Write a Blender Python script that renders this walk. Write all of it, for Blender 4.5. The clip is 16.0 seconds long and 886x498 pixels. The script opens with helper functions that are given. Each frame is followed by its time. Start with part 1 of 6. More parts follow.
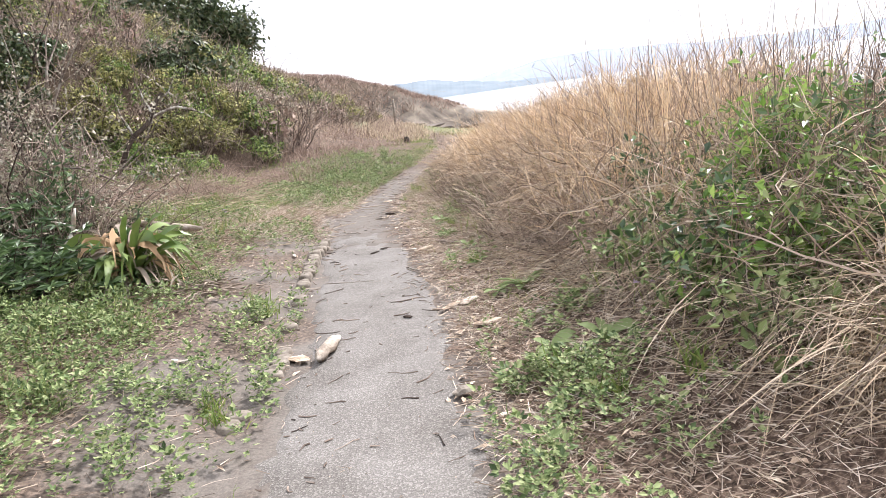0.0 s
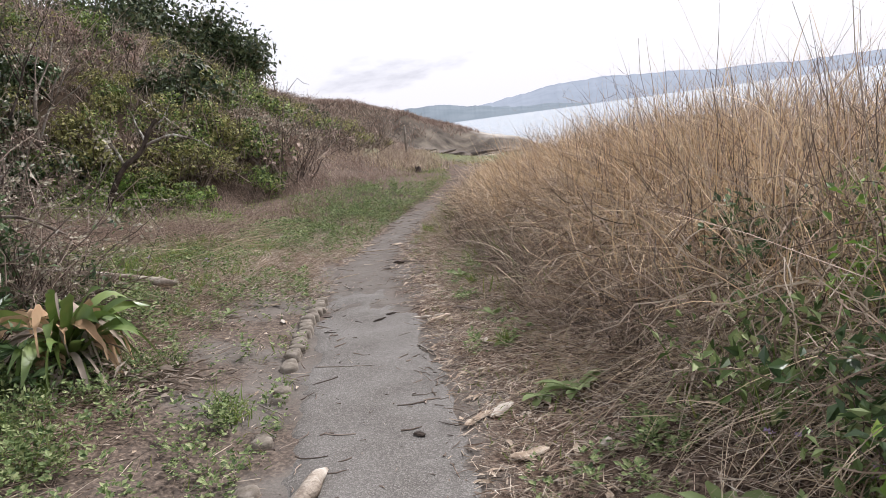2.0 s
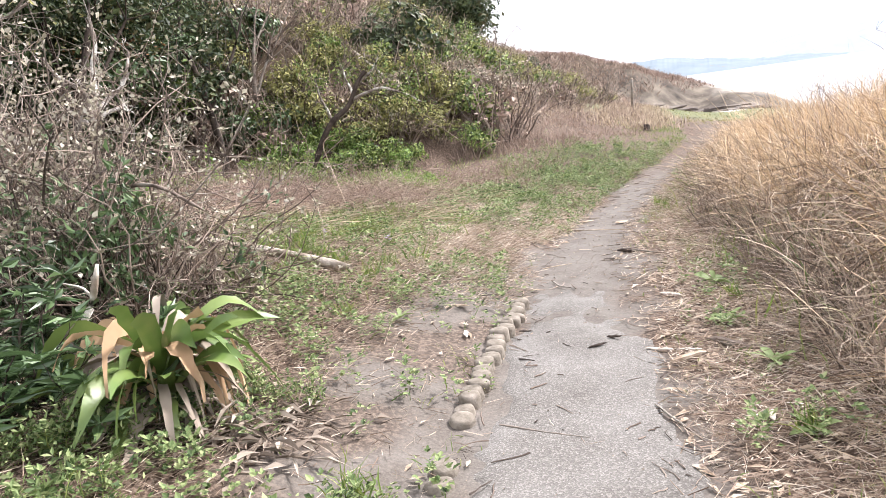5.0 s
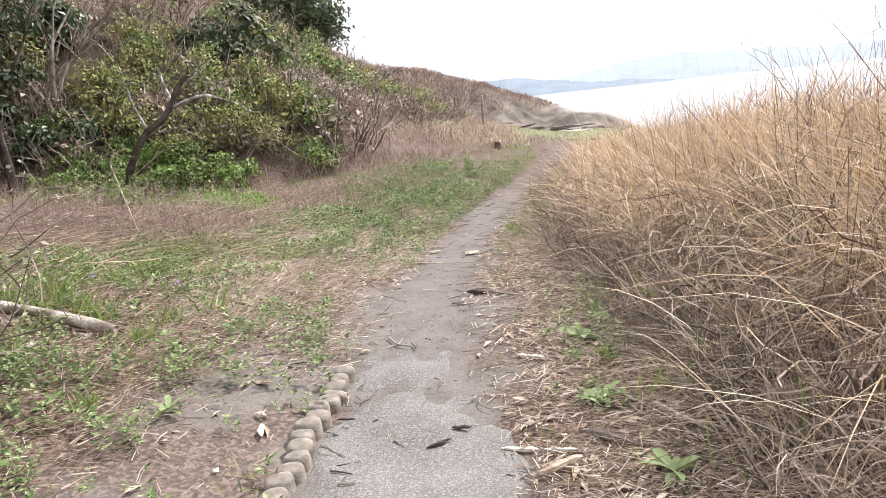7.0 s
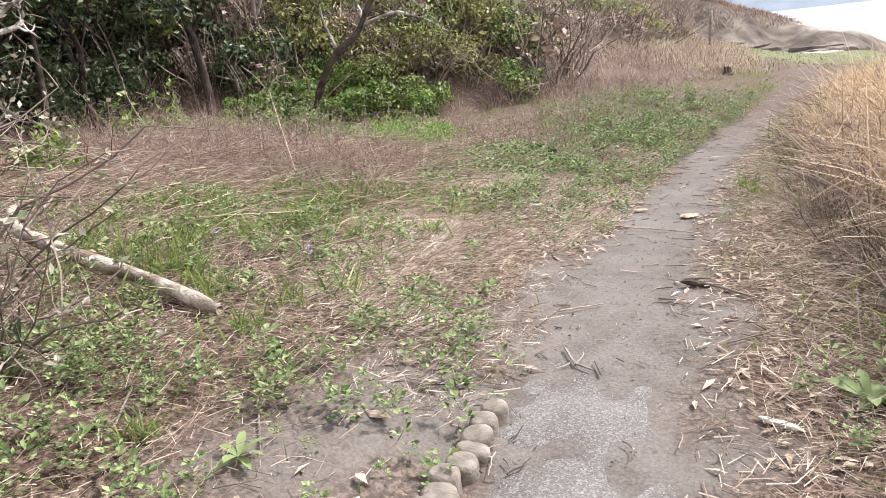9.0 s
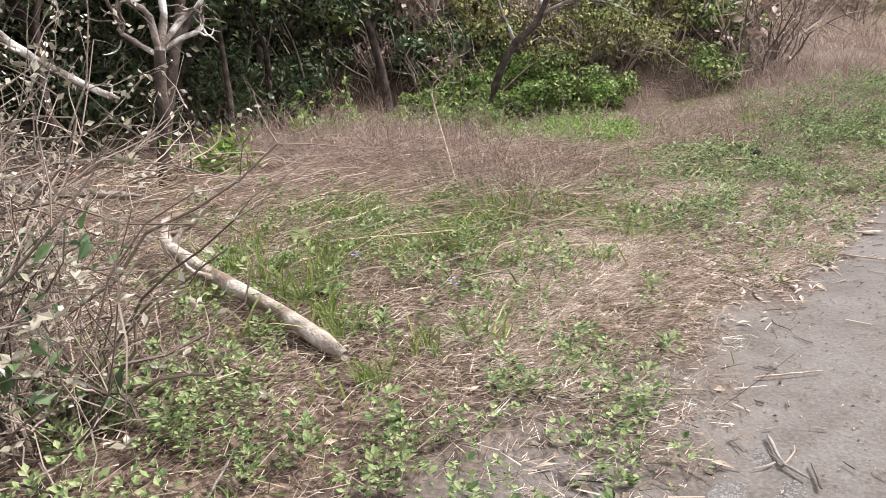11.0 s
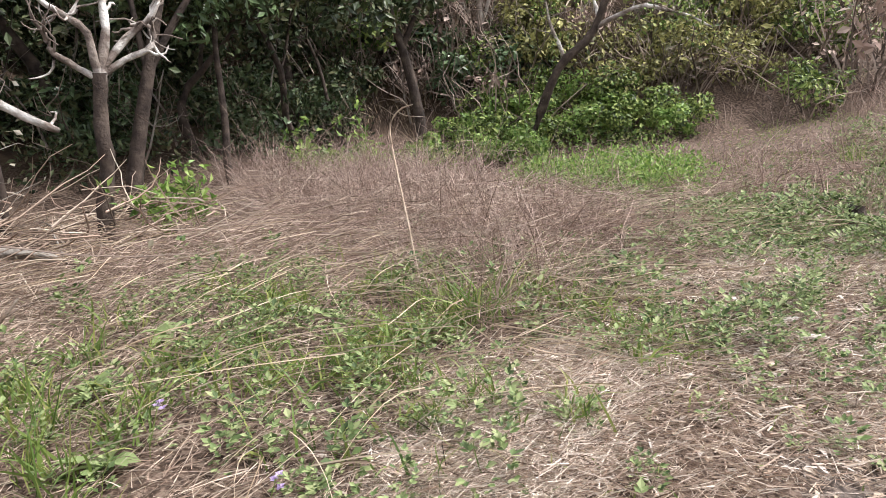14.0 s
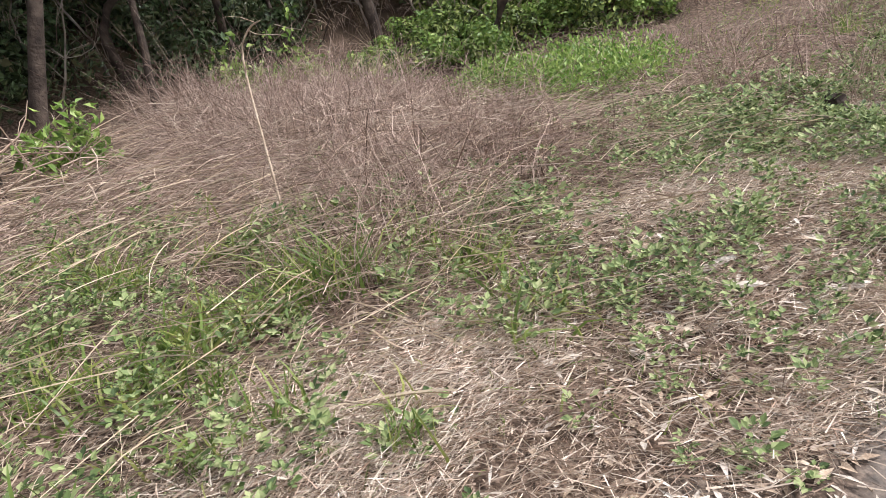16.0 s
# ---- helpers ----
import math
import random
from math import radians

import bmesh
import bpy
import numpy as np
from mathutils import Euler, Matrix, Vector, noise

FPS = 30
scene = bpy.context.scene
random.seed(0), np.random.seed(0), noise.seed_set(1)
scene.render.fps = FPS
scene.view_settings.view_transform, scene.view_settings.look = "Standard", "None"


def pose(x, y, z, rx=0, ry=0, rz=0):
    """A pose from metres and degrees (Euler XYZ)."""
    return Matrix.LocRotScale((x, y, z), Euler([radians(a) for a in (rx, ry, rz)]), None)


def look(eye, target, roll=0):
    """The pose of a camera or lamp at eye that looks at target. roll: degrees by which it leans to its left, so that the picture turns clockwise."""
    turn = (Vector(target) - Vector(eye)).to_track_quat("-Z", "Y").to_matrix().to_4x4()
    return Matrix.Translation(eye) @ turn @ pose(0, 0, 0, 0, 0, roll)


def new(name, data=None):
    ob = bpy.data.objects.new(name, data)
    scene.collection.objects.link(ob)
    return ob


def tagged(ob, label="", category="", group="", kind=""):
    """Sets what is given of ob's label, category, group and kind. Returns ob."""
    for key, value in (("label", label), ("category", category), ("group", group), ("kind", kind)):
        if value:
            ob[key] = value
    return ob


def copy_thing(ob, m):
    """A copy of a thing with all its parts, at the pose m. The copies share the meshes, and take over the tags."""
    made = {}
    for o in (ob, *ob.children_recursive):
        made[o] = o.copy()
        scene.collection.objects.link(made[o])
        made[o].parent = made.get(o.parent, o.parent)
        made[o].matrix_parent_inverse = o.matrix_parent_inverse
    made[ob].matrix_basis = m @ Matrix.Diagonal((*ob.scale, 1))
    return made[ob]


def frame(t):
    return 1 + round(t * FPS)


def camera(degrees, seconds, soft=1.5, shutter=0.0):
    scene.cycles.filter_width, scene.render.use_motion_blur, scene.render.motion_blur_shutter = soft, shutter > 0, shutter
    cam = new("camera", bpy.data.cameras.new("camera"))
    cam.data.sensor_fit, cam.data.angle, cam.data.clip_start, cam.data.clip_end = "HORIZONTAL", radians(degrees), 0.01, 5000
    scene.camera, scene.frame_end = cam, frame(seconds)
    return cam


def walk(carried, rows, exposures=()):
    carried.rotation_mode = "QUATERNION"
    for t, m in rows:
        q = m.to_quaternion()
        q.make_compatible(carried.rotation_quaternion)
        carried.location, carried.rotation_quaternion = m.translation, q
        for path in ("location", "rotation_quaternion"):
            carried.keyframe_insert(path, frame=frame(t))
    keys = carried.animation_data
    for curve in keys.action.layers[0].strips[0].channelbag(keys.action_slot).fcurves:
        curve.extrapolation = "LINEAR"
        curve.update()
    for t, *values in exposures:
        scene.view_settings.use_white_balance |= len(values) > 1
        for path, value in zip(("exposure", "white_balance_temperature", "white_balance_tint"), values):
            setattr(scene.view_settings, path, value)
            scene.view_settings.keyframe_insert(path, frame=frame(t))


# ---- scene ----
cam = camera(62.7, 16.0, soft=0.65)
EXPOSURES = ((0, 0.80, 6250, 15), (0.5, 0.68, 6250, 15), (1.0, 0.18, 6250, 15), (1.5, -0.09, 6250, 15), (2.5, 0.05, 6250, 15), (3.5, 0.69, 6250, 15), (6.0, 0.97, 6250, 15), (7, 0.73, 6250, 15), (8, 0.43, 6250, 15), (9, 0.69, 6250, 15), (12.5, 0.51, 6250, 15), (14.5, 0.47, 6250, 15), (16, 0.30, 6250, 15))
PATH = [
    (0, (0.551, -0.312, 1.403), (0.612, 1.645, 0.995), -8.1),
    (0.5, (0.584, -0.03, 1.422), (0.796, 1.923, 1.043), -7.9),
    (1, (0.509, 0.342, 1.479), (0.752, 2.297, 1.131), -8.1),
    (1.5, (0.512, 0.656, 1.478), (0.693, 2.62, 1.144), -8.1),
    (2, (0.56, 0.972, 1.504), (0.604, 2.943, 1.163), -7.6),
    (2.5, (0.486, 1.236, 1.502), (0.345, 3.199, 1.148), -7.8),
    (3, (0.398, 1.476, 1.522), (0.106, 3.421, 1.156), -7.9),
    (3.5, (0.412, 1.748, 1.507), (0.044, 3.678, 1.134), -7.7),
    (3.7, (0.447, 1.861, 1.512), (0.059, 3.788, 1.144), -7.9),
    (5.8, (0.356, 3.188, 1.423), (-0.231, 5.06, 1.032), -7.3),
    (6, (0.324, 3.304, 1.42), (-0.18, 5.2, 1.033), -7.4),
    (6.5, (0.354, 3.555, 1.41), (0.06, 5.489, 0.992), -7.1),
    (7, (0.431, 3.902, 1.404), (0.277, 5.858, 1.015), -6.2),
    (7.5, (0.414, 4.225, 1.416), (0.306, 6.187, 1.041), -6.0),
    (8, (0.496, 4.536, 1.399), (0.417, 6.498, 1.022), -6.5),
    (8.5, (0.494, 4.863, 1.395), (0.135, 6.778, 0.944), -6.7),
    (9, (0.327, 5.209, 1.399), (-0.369, 7.005, 0.863), -6.2),
    (9.2, (0.281, 5.296, 1.403), (-0.544, 7.025, 0.831), -6.8),
    (11.3, (0.167, 6.006, 1.447), (-0.972, 7.573, 0.95), -8.0),
    (11.5, (0.192, 6.142, 1.438), (-0.892, 7.759, 0.98), -7.8),
    (12, (0.218, 6.467, 1.444), (-0.75, 8.168, 1.032), -8.6),
    (12.5, (0.106, 6.743, 1.45), (-0.823, 8.471, 1.06), -8.8),
    (13, (0.06, 6.994, 1.432), (-0.93, 8.689, 1.05), -8.4),
    (13.5, (0.057, 7.282, 1.419), (-1.081, 8.876, 1.015), -8.9),
    (14, (-0.11, 7.541, 1.393), (-1.437, 8.972, 0.955), -8.2),
    (14.5, (-0.205, 7.748, 1.39), (-1.729, 8.962, 0.937), -7.8),
    (15, (-0.089, 8.033, 1.376), (-1.597, 9.239, 0.854), -10.1),
    (15.5, (-0.038, 8.248, 1.351), (-1.465, 9.513, 0.749), -11.9),
    (16, (-0.069, 8.491, 1.319), (-1.422, 9.792, 0.629), -13.6),
]
walk(cam, [(t, look(eye, target, roll)) for t, eye, target, roll in PATH], EXPOSURES)
# END CAMERA

# ---- world and light ----
SUN_EL, SUN_AZ = 46.0, 46.0          # degrees; the sun stands behind thin cloud ahead and to the right
world = bpy.data.worlds.new("overcast_sky")
scene.world = world
world.use_nodes = True
wt = world.node_tree
wt.nodes.clear()


def wnode(kind, **inputs):
    n = wt.nodes.new(kind)
    for k, v in inputs.items():
        n.inputs[k.replace("_", " ")].default_value = v
    return n


sky = wt.nodes.new("ShaderNodeTexSky")
sky.sky_type = "NISHITA"
sky.sun_disc = False
sky.sun_elevation = radians(SUN_EL)
sky.sun_rotation = radians(SUN_AZ)
sky.dust_density = 4.0
dim = wnode("ShaderNodeVectorMath")
dim.operation = "SCALE"
dim.inputs["Scale"].default_value = 0.12
wt.links.new(sky.outputs[0], dim.inputs[0])
coord = wt.nodes.new("ShaderNodeTexCoord")
stretch = wt.nodes.new("ShaderNodeMapping")
stretch.inputs["Scale"].default_value = (1.0, 1.0, 3.5)
wt.links.new(coord.outputs["Generated"], stretch.inputs[0])
cloud = wnode("ShaderNodeTexNoise", Scale=2.6, Detail=7.0, Roughness=0.55)
wt.links.new(stretch.outputs[0], cloud.inputs["Vector"])
shade = wt.nodes.new("ShaderNodeValToRGB")
shade.color_ramp.elements[0].position, shade.color_ramp.elements[0].color = 0.27, (0.52, 0.54, 0.63, 1)
shade.color_ramp.elements[1].position, shade.color_ramp.elements[1].color = 0.40, (1.2, 1.2, 1.24, 1)
wt.links.new(cloud.outputs["Fac"], shade.inputs[0])
cover = wt.nodes.new("ShaderNodeMix")
cover.data_type = "RGBA"
cover.inputs["Factor"].default_value = 0.86
wt.links.new(dim.outputs[0], cover.inputs["A"])
wt.links.new(shade.outputs[0], cover.inputs["B"])
back = wnode("ShaderNodeBackground", Strength=0.96)
wt.links.new(cover.outputs["Result"], back.inputs[0])
wout = wt.nodes.new("ShaderNodeOutputWorld")
wt.links.new(back.outputs[0], wout.inputs[0])

sun = new("sun", bpy.data.lights.new("sun", "SUN"))
sun.data.energy, sun.data.angle, sun.data.color = 4.7, radians(8), (1.0, 0.96, 0.915)
sun.matrix_world = look((0, 0, 50), (-math.sin(radians(SUN_AZ)) * 10, -math.cos(radians(SUN_AZ)) * 10, 50 - 10 * math.tan(radians(SUN_EL))))


# ---- materials ----
def material(name, colours, rough=0.8, scale=0.0, detail=6.0, bump=0.0, bump_scale=60.0, island=0.0, thin=0.0, spec=0.3, metal=0.0, ramp=(0.3, 0.7), second=None):
    """A procedural surface: a ramp of colours driven by noise (scale per metre) and, by island, by each piece's own random number."""
    m = bpy.data.materials.new(name)
    m.use_nodes = True
    t = m.node_tree
    b = t.nodes["Principled BSDF"]
    b.inputs["Roughness"].default_value = rough
    b.inputs["Metallic"].default_value = metal
    b.inputs["Specular IOR Level"].default_value = spec
    r = t.nodes.new("ShaderNodeValToRGB")
    els = r.color_ramp.elements
    for k, c in enumerate(colours):
        at = ramp[0] + (ramp[1] - ramp[0]) * k / max(1, len(colours) - 1)
        e = els[k] if k < 2 else els.new(at)
        e.position, e.color = at, (*c, 1)
    if len(colours) == 1:
        els.remove(els[1])
    geo = t.nodes.new("ShaderNodeNewGeometry")
    fac = None
    if scale:
        tc = t.nodes.new("ShaderNodeTexCoord")
        n = t.nodes.new("ShaderNodeTexNoise")
        n.inputs["Scale"].default_value, n.inputs["Detail"].default_value = scale, detail
        t.links.new(tc.outputs["Object"], n.inputs["Vector"])
        fac = n.outputs["Fac"]
    if island:
        if fac is None:
            fac = geo.outputs["Random Per Island"]
        else:
            mx = t.nodes.new("ShaderNodeMix")
            mx.inputs["Factor"].default_value = island
            t.links.new(fac, mx.inputs["A"])
            t.links.new(geo.outputs["Random Per Island"], mx.inputs["B"])
            fac = mx.outputs["Result"]
    if fac is not None:
        t.links.new(fac, r.inputs[0])
    colour = r.outputs[0]
    if second:
        # a second, coarser layer of stains or lichen
        c2, s2, amount = second
        tc2 = t.nodes.new("ShaderNodeTexCoord")
        n2 = t.nodes.new("ShaderNodeTexNoise")
        n2.inputs["Scale"].default_value, n2.inputs["Detail"].default_value = s2, 5.0
        t.links.new(tc2.outputs["Object"], n2.inputs["Vector"])
        r2 = t.nodes.new("ShaderNodeMapRange")
        r2.inputs["From Min"].default_value, r2.inputs["From Max"].default_value, r2.inputs["To Max"].default_value = 0.48, 0.62, amount
        t.links.new(n2.outputs["Fac"], r2.inputs["Value"])
        m2 = t.nodes.new("ShaderNodeMix")
        m2.data_type = "RGBA"
        m2.inputs["B"].default_value = (*c2, 1)
        t.links.new(r2.outputs[0], m2.inputs["Factor"])
        t.links.new(colour, m2.inputs["A"])
        colour = m2.outputs["Result"]
    t.links.new(colour, b.inputs["Base Color"])
    if bump:
        tb = t.nodes.new("ShaderNodeTexCoord")
        nb = t.nodes.new("ShaderNodeTexNoise")
        nb.inputs["Scale"].default_value, nb.inputs["Detail"].default_value = bump_scale, 5.0
        t.links.new(tb.outputs["Object"], nb.inputs["Vector"])
        bp = t.nodes.new("ShaderNodeBump")
        bp.inputs["Strength"].default_value, bp.inputs["Distance"].default_value = bump, 0.02
        t.links.new(nb.outputs["Fac"], bp.inputs["Height"])
        t.links.new(bp.outputs[0], b.inputs["Normal"])
    if thin:
        tr = t.nodes.new("ShaderNodeBsdfTranslucent")
        t.links.new(colour, tr.inputs[0])
        ms = t.nodes.new("ShaderNodeMixShader")
        ms.inputs[0].default_value = thin
        t.links.new(b.outputs[0], ms.inputs[1])
        t.links.new(tr.outputs[0], ms.inputs[2])
        t.links.new(ms.outputs[0], t.nodes["Material Output"].inputs[0])
    return m


M = {
    "dry": material("dry_grass", [(0.10, 0.073, 0.05), (0.42, 0.32, 0.21), (0.72, 0.60, 0.44), (0.42, 0.35, 0.27)], 0.75, 0.7, 3, island=0.75, thin=0.15, ramp=(0.15, 0.85)),
    "tan": material("tawny_grass", [(0.13, 0.085, 0.05), (0.52, 0.36, 0.20), (0.82, 0.64, 0.42), (0.48, 0.38, 0.27)], 0.65, 0.9, 3, island=0.75, thin=0.2, ramp=(0.1, 0.9)),
    "thatch": material("grey_thatch", [(0.055, 0.042, 0.033), (0.33, 0.25, 0.185), (0.69, 0.59, 0.47), (0.38, 0.28, 0.21), (0.17, 0.12, 0.088)], 0.85, 1.0, 3, island=0.75, thin=0.12, ramp=(0.12, 0.88)),
    "straw": material("straw_litter", [(0.12, 0.085, 0.062), (0.54, 0.44, 0.345), (0.85, 0.78, 0.67), (0.42, 0.30, 0.22)], 0.85, 2.0, 3, island=0.85, ramp=(0.1, 0.9)),
    "stem": material("brown_stem", [(0.055, 0.042, 0.034), (0.19, 0.145, 0.115), (0.42, 0.34, 0.275)], 0.85, 1.5, 3, island=0.7, ramp=(0.15, 0.85)),
    "russet": material("russet_stem", [(0.085, 0.06, 0.047), (0.31, 0.22, 0.175), (0.56, 0.45, 0.37)], 0.85, 0.6, 3, island=0.65, ramp=(0.15, 0.85), thin=0.12),
    "green": material("weed_leaf", [(0.04, 0.07, 0.022), (0.13, 0.19, 0.062), (0.26, 0.32, 0.13), (0.37, 0.39, 0.20)], 0.65, 2.2, 3, island=0.7, thin=0.2, ramp=(0.15, 0.92), spec=0.35),
    "blade": material("green_blade", [(0.08, 0.14, 0.03), (0.18, 0.26, 0.06), (0.34, 0.36, 0.11)], 0.5, 1.0, 3, island=0.7, thin=0.35, ramp=(0.15, 0.85), spec=0.4),
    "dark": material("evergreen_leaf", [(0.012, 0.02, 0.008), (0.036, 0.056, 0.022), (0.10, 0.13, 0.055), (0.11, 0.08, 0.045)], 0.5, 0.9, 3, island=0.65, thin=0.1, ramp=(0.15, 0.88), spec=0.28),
    "olive": material("olive_leaf", [(0.065, 0.067, 0.026), (0.22, 0.22, 0.075), (0.43, 0.41, 0.15)], 0.6, 0.5, 3, island=0.75, thin=0.15, ramp=(0.15, 0.85)),
    "lime": material("bright_leaf", [(0.07, 0.14, 0.024), (0.17, 0.29, 0.055), (0.35, 0.46, 0.13)], 0.45, 2.0, 3, island=0.7, thin=0.35, ramp=(0.15, 0.85), spec=0.45),
    "pale": material("pale_dry_leaf", [(0.20, 0.18, 0.12), (0.36, 0.33, 0.24), (0.52, 0.49, 0.40)], 0.75, 2.0, 3, island=0.8, thin=0.25, ramp=(0.1, 0.85)),
    "bark": material("grey_bark", [(0.06, 0.045, 0.035), (0.16, 0.125, 0.10), (0.27, 0.225, 0.185)], 0.9, 9.0, 8, bump=0.7, bump_scale=45, second=((0.36, 0.35, 0.30), 3.0, 0.5)),
    "darkbark": material("dark_bark", [(0.02, 0.015, 0.012), (0.055, 0.041, 0.032), (0.10, 0.077, 0.06)], 0.92, 8.0, 8, bump=0.7, bump_scale=40),
    "white": material("bleached_wood", [(0.33, 0.28, 0.22), (0.55, 0.50, 0.43), (0.70, 0.66, 0.60)], 0.8, 12.0, 8, bump=0.5, bump_scale=60, second=((0.20, 0.145, 0.10), 5.0, 0.8)),
    "scrub": material("scrub_leaf", [(0.03, 0.05, 0.014), (0.12, 0.19, 0.04), (0.30, 0.36, 0.10)], 0.5, 1.3, 3, island=0.7, thin=0.15, ramp=(0.2, 0.8)),
    "laurel": material("laurel_leaf", [(0.03, 0.06, 0.022), (0.08, 0.135, 0.05), (0.16, 0.24, 0.10)], 0.38, 1.2, 3, island=0.65, thin=0.2, ramp=(0.15, 0.85), spec=0.6),
    "lichen": material("lichened_bark", [(0.07, 0.052, 0.042), (0.18, 0.145, 0.12), (0.28, 0.24, 0.20)], 0.92, 8.0, 8, bump=0.8, bump_scale=45, second=((0.62, 0.60, 0.54), 4.5, 1.0)),
    "logwood": material("peeling_log_wood", [(0.15, 0.115, 0.085), (0.40, 0.345, 0.28), (0.60, 0.55, 0.48)], 0.85, 10.0, 9, bump=0.7, bump_scale=50, second=((0.16, 0.11, 0.075), 4.0, 0.9)),
    "chip": material("weathered_wood", [(0.20, 0.145, 0.10), (0.42, 0.33, 0.24), (0.60, 0.52, 0.42)], 0.85, 14.0, 8, bump=0.5, bump_scale=80),
    "concrete": material("old_concrete", [(0.14, 0.12, 0.095), (0.235, 0.205, 0.168), (0.33, 0.295, 0.25)], 0.92, 16.0, 9, bump=0.3, bump_scale=90, second=((0.17, 0.15, 0.11), 6.0, 0.4)),
    "rock": material("shore_rock", [(0.045, 0.04, 0.035), (0.12, 0.10, 0.085), (0.26, 0.22, 0.18)], 0.9, 0.5, 9, bump=1.0, bump_scale=2.0),
    "petal": material("lilac_petal", [(0.42, 0.30, 0.55), (0.60, 0.48, 0.72)], 0.6, 30.0, 2, thin=0.3),
    "agave": material("strap_leaf", [(0.045, 0.09, 0.02), (0.12, 0.19, 0.045), (0.30, 0.34, 0.10)], 0.4, 4.0, 4, island=0.5, thin=0.2, ramp=(0.2, 0.8), spec=0.5),
    "grey_leaf": material("fallen_grey_leaf", [(0.10, 0.075, 0.055), (0.28, 0.23, 0.18), (0.46, 0.40, 0.33)], 0.85, 9.0, 5, island=0.7, ramp=(0.2, 0.85)),
    "dead": material("withered_leaf", [(0.11, 0.06, 0.035), (0.32, 0.17, 0.08), (0.52, 0.38, 0.24), (0.48, 0.23, 0.08)], 0.8, 5.0, 5, island=0.65, thin=0.15, ramp=(0.15, 0.9)),
}


# ---- numbers for the lie of the land ----
rng = np.random.default_rng(7)
_lattice = np.random.default_rng(3).random((64, 64))


def vnoise(x, y, size, seed=0):
    """Smooth value noise, 0 to 1, with cells of that size in metres."""
    u, v = np.asarray(x) / size + 17.3 * seed, np.asarray(y) / size + 9.7 * seed
    i, j = np.floor(u).astype(int), np.floor(v).astype(int)
    f, g = u - i, v - j
    f, g = f * f * (3 - 2 * f), g * g * (3 - 2 * g)
    q = lambda a, b: _lattice[a % 64, b % 64]
    return (q(i, j) * (1 - f) + q(i + 1, j) * f) * (1 - g) + (q(i, j + 1) * (1 - f) + q(i + 1, j + 1) * f) * g


def step(a, b, v):
    s = np.clip((np.asarray(v, float) - a) / (b - a), 0, 1)
    return s * s * (3 - 2 * s)


def path_mid(y):
    return np.interp(y, [-6, 2, 4.5, 7, 9, 11, 13, 15, 17, 21, 30], [0.2, 0.22, 0.19, -0.03, -0.12, -0.02, 0.2, 0.58, 1.2, 2.1, 2.8])


def path_half(y):
    return np.interp(y, [-6, 2, 5, 7, 9, 11, 14, 17, 22], [0.45, 0.44, 0.42, 0.39, 0.31, 0.27, 0.27, 0.24, 0.2])


def bank_edge(y):
    """Where the foot of the grassy bank runs."""
    return np.interp(y, [-4, 2, 3.4, 5, 8, 11, 14, 18, 22], [1.75, 1.68, 1.52, 1.3, 1.08, 0.9, 0.95, 1.75, 2.6])


def toe(y):
    """Where the foot of the wooded hill runs."""
    return -1.0 - 6.8 / (1 + np.exp((np.asarray(y, float) - 17.1) / 1.05)) + 2.5 * step(42, 66, y)


def land(x, y, rough=True):
    """Height of the ground."""
    x, y = np.asarray(x, float), np.asarray(y, float)
    base = np.interp(y, [-20, 9, 12, 15, 19, 24, 38, 45, 62, 70, 100, 200], [0, -0.02, -0.12, -0.13, 0.08, 0.18, 0.12, -0.5, -1.1, -1.4, -5, -8])
    s = np.maximum(0, -0.5 - (x - 0.6 * step(9, 17, y) * path_mid(y)))
    left = 0.62 * (1 - np.exp(-s / 2.0)) * (1 - 0.45 * step(11, 14, y))
    d = toe(y) - x
    d = np.where(d > -4, np.log1p(np.exp(np.clip(d * 1.6, -20, 20))) / 1.6, 0)
    d = np.where(toe(y) - x > 8, toe(y) - x, d)
    up = 0.5 * d + 0.008 * d * d
    cap = np.interp(y, [10, 25, 50], [3.8, 4.6, 5.6])
    up = np.where(up > cap, cap + (up - cap) / (1 + np.maximum(0, up - cap) / 2.2), up) * (1 - step(68, 110, y))
    bank = 0.74 * step(0.9, 3.0, x - 0.5 * step(10, 18, y)) * (1 - 0.7 * step(9, 17, y)) * (1 - step(17, 24, y)) - 0.55 * step(0.6, 4.5, x) * step(20, 30, y)
    fall = -5.5 * step(3.6, 14, x - 0.10 * np.maximum(0, y - 20)) * (1 - 0.6 * step(60, 75, y))
    z = base + left + up + bank + fall
    crest = np.interp(x, [-14, -8, -5.8, -2.8, 0.3, 2.6, 5.1, 9.4, 12.1, 15, 20], [6.6, 5.2, 4.5, 3.6, 2.8, 1.7, 0.8, -0.6, -1.3, -2.6, -6])
    z = z + np.maximum(0, crest - z + 0.5 * (vnoise(x, y, 3.0, 18) - 0.5)) * step(64, 71, y + 1.5 * np.sin(x * 0.9)) * (1 - step(95, 150, y))
    if rough:
        off = np.abs(x - path_mid(y)) - path_half(y)
        z = z + 0.05 * step(0.1, 0.9, off) * (vnoise(x, y, 0.6, 1) - 0.4) + 0.012 * (vnoise(x, y, 0.13, 2) - 0.5) * step(-0.1, 0.2, off)
        z = z + 0.5 * step(2, 6, toe(y) - x) * (vnoise(x, y, 2.6, 3) - 0.5)
        z = z - 0.012 * (1 - step(-0.1, 0.15, off))
    return z


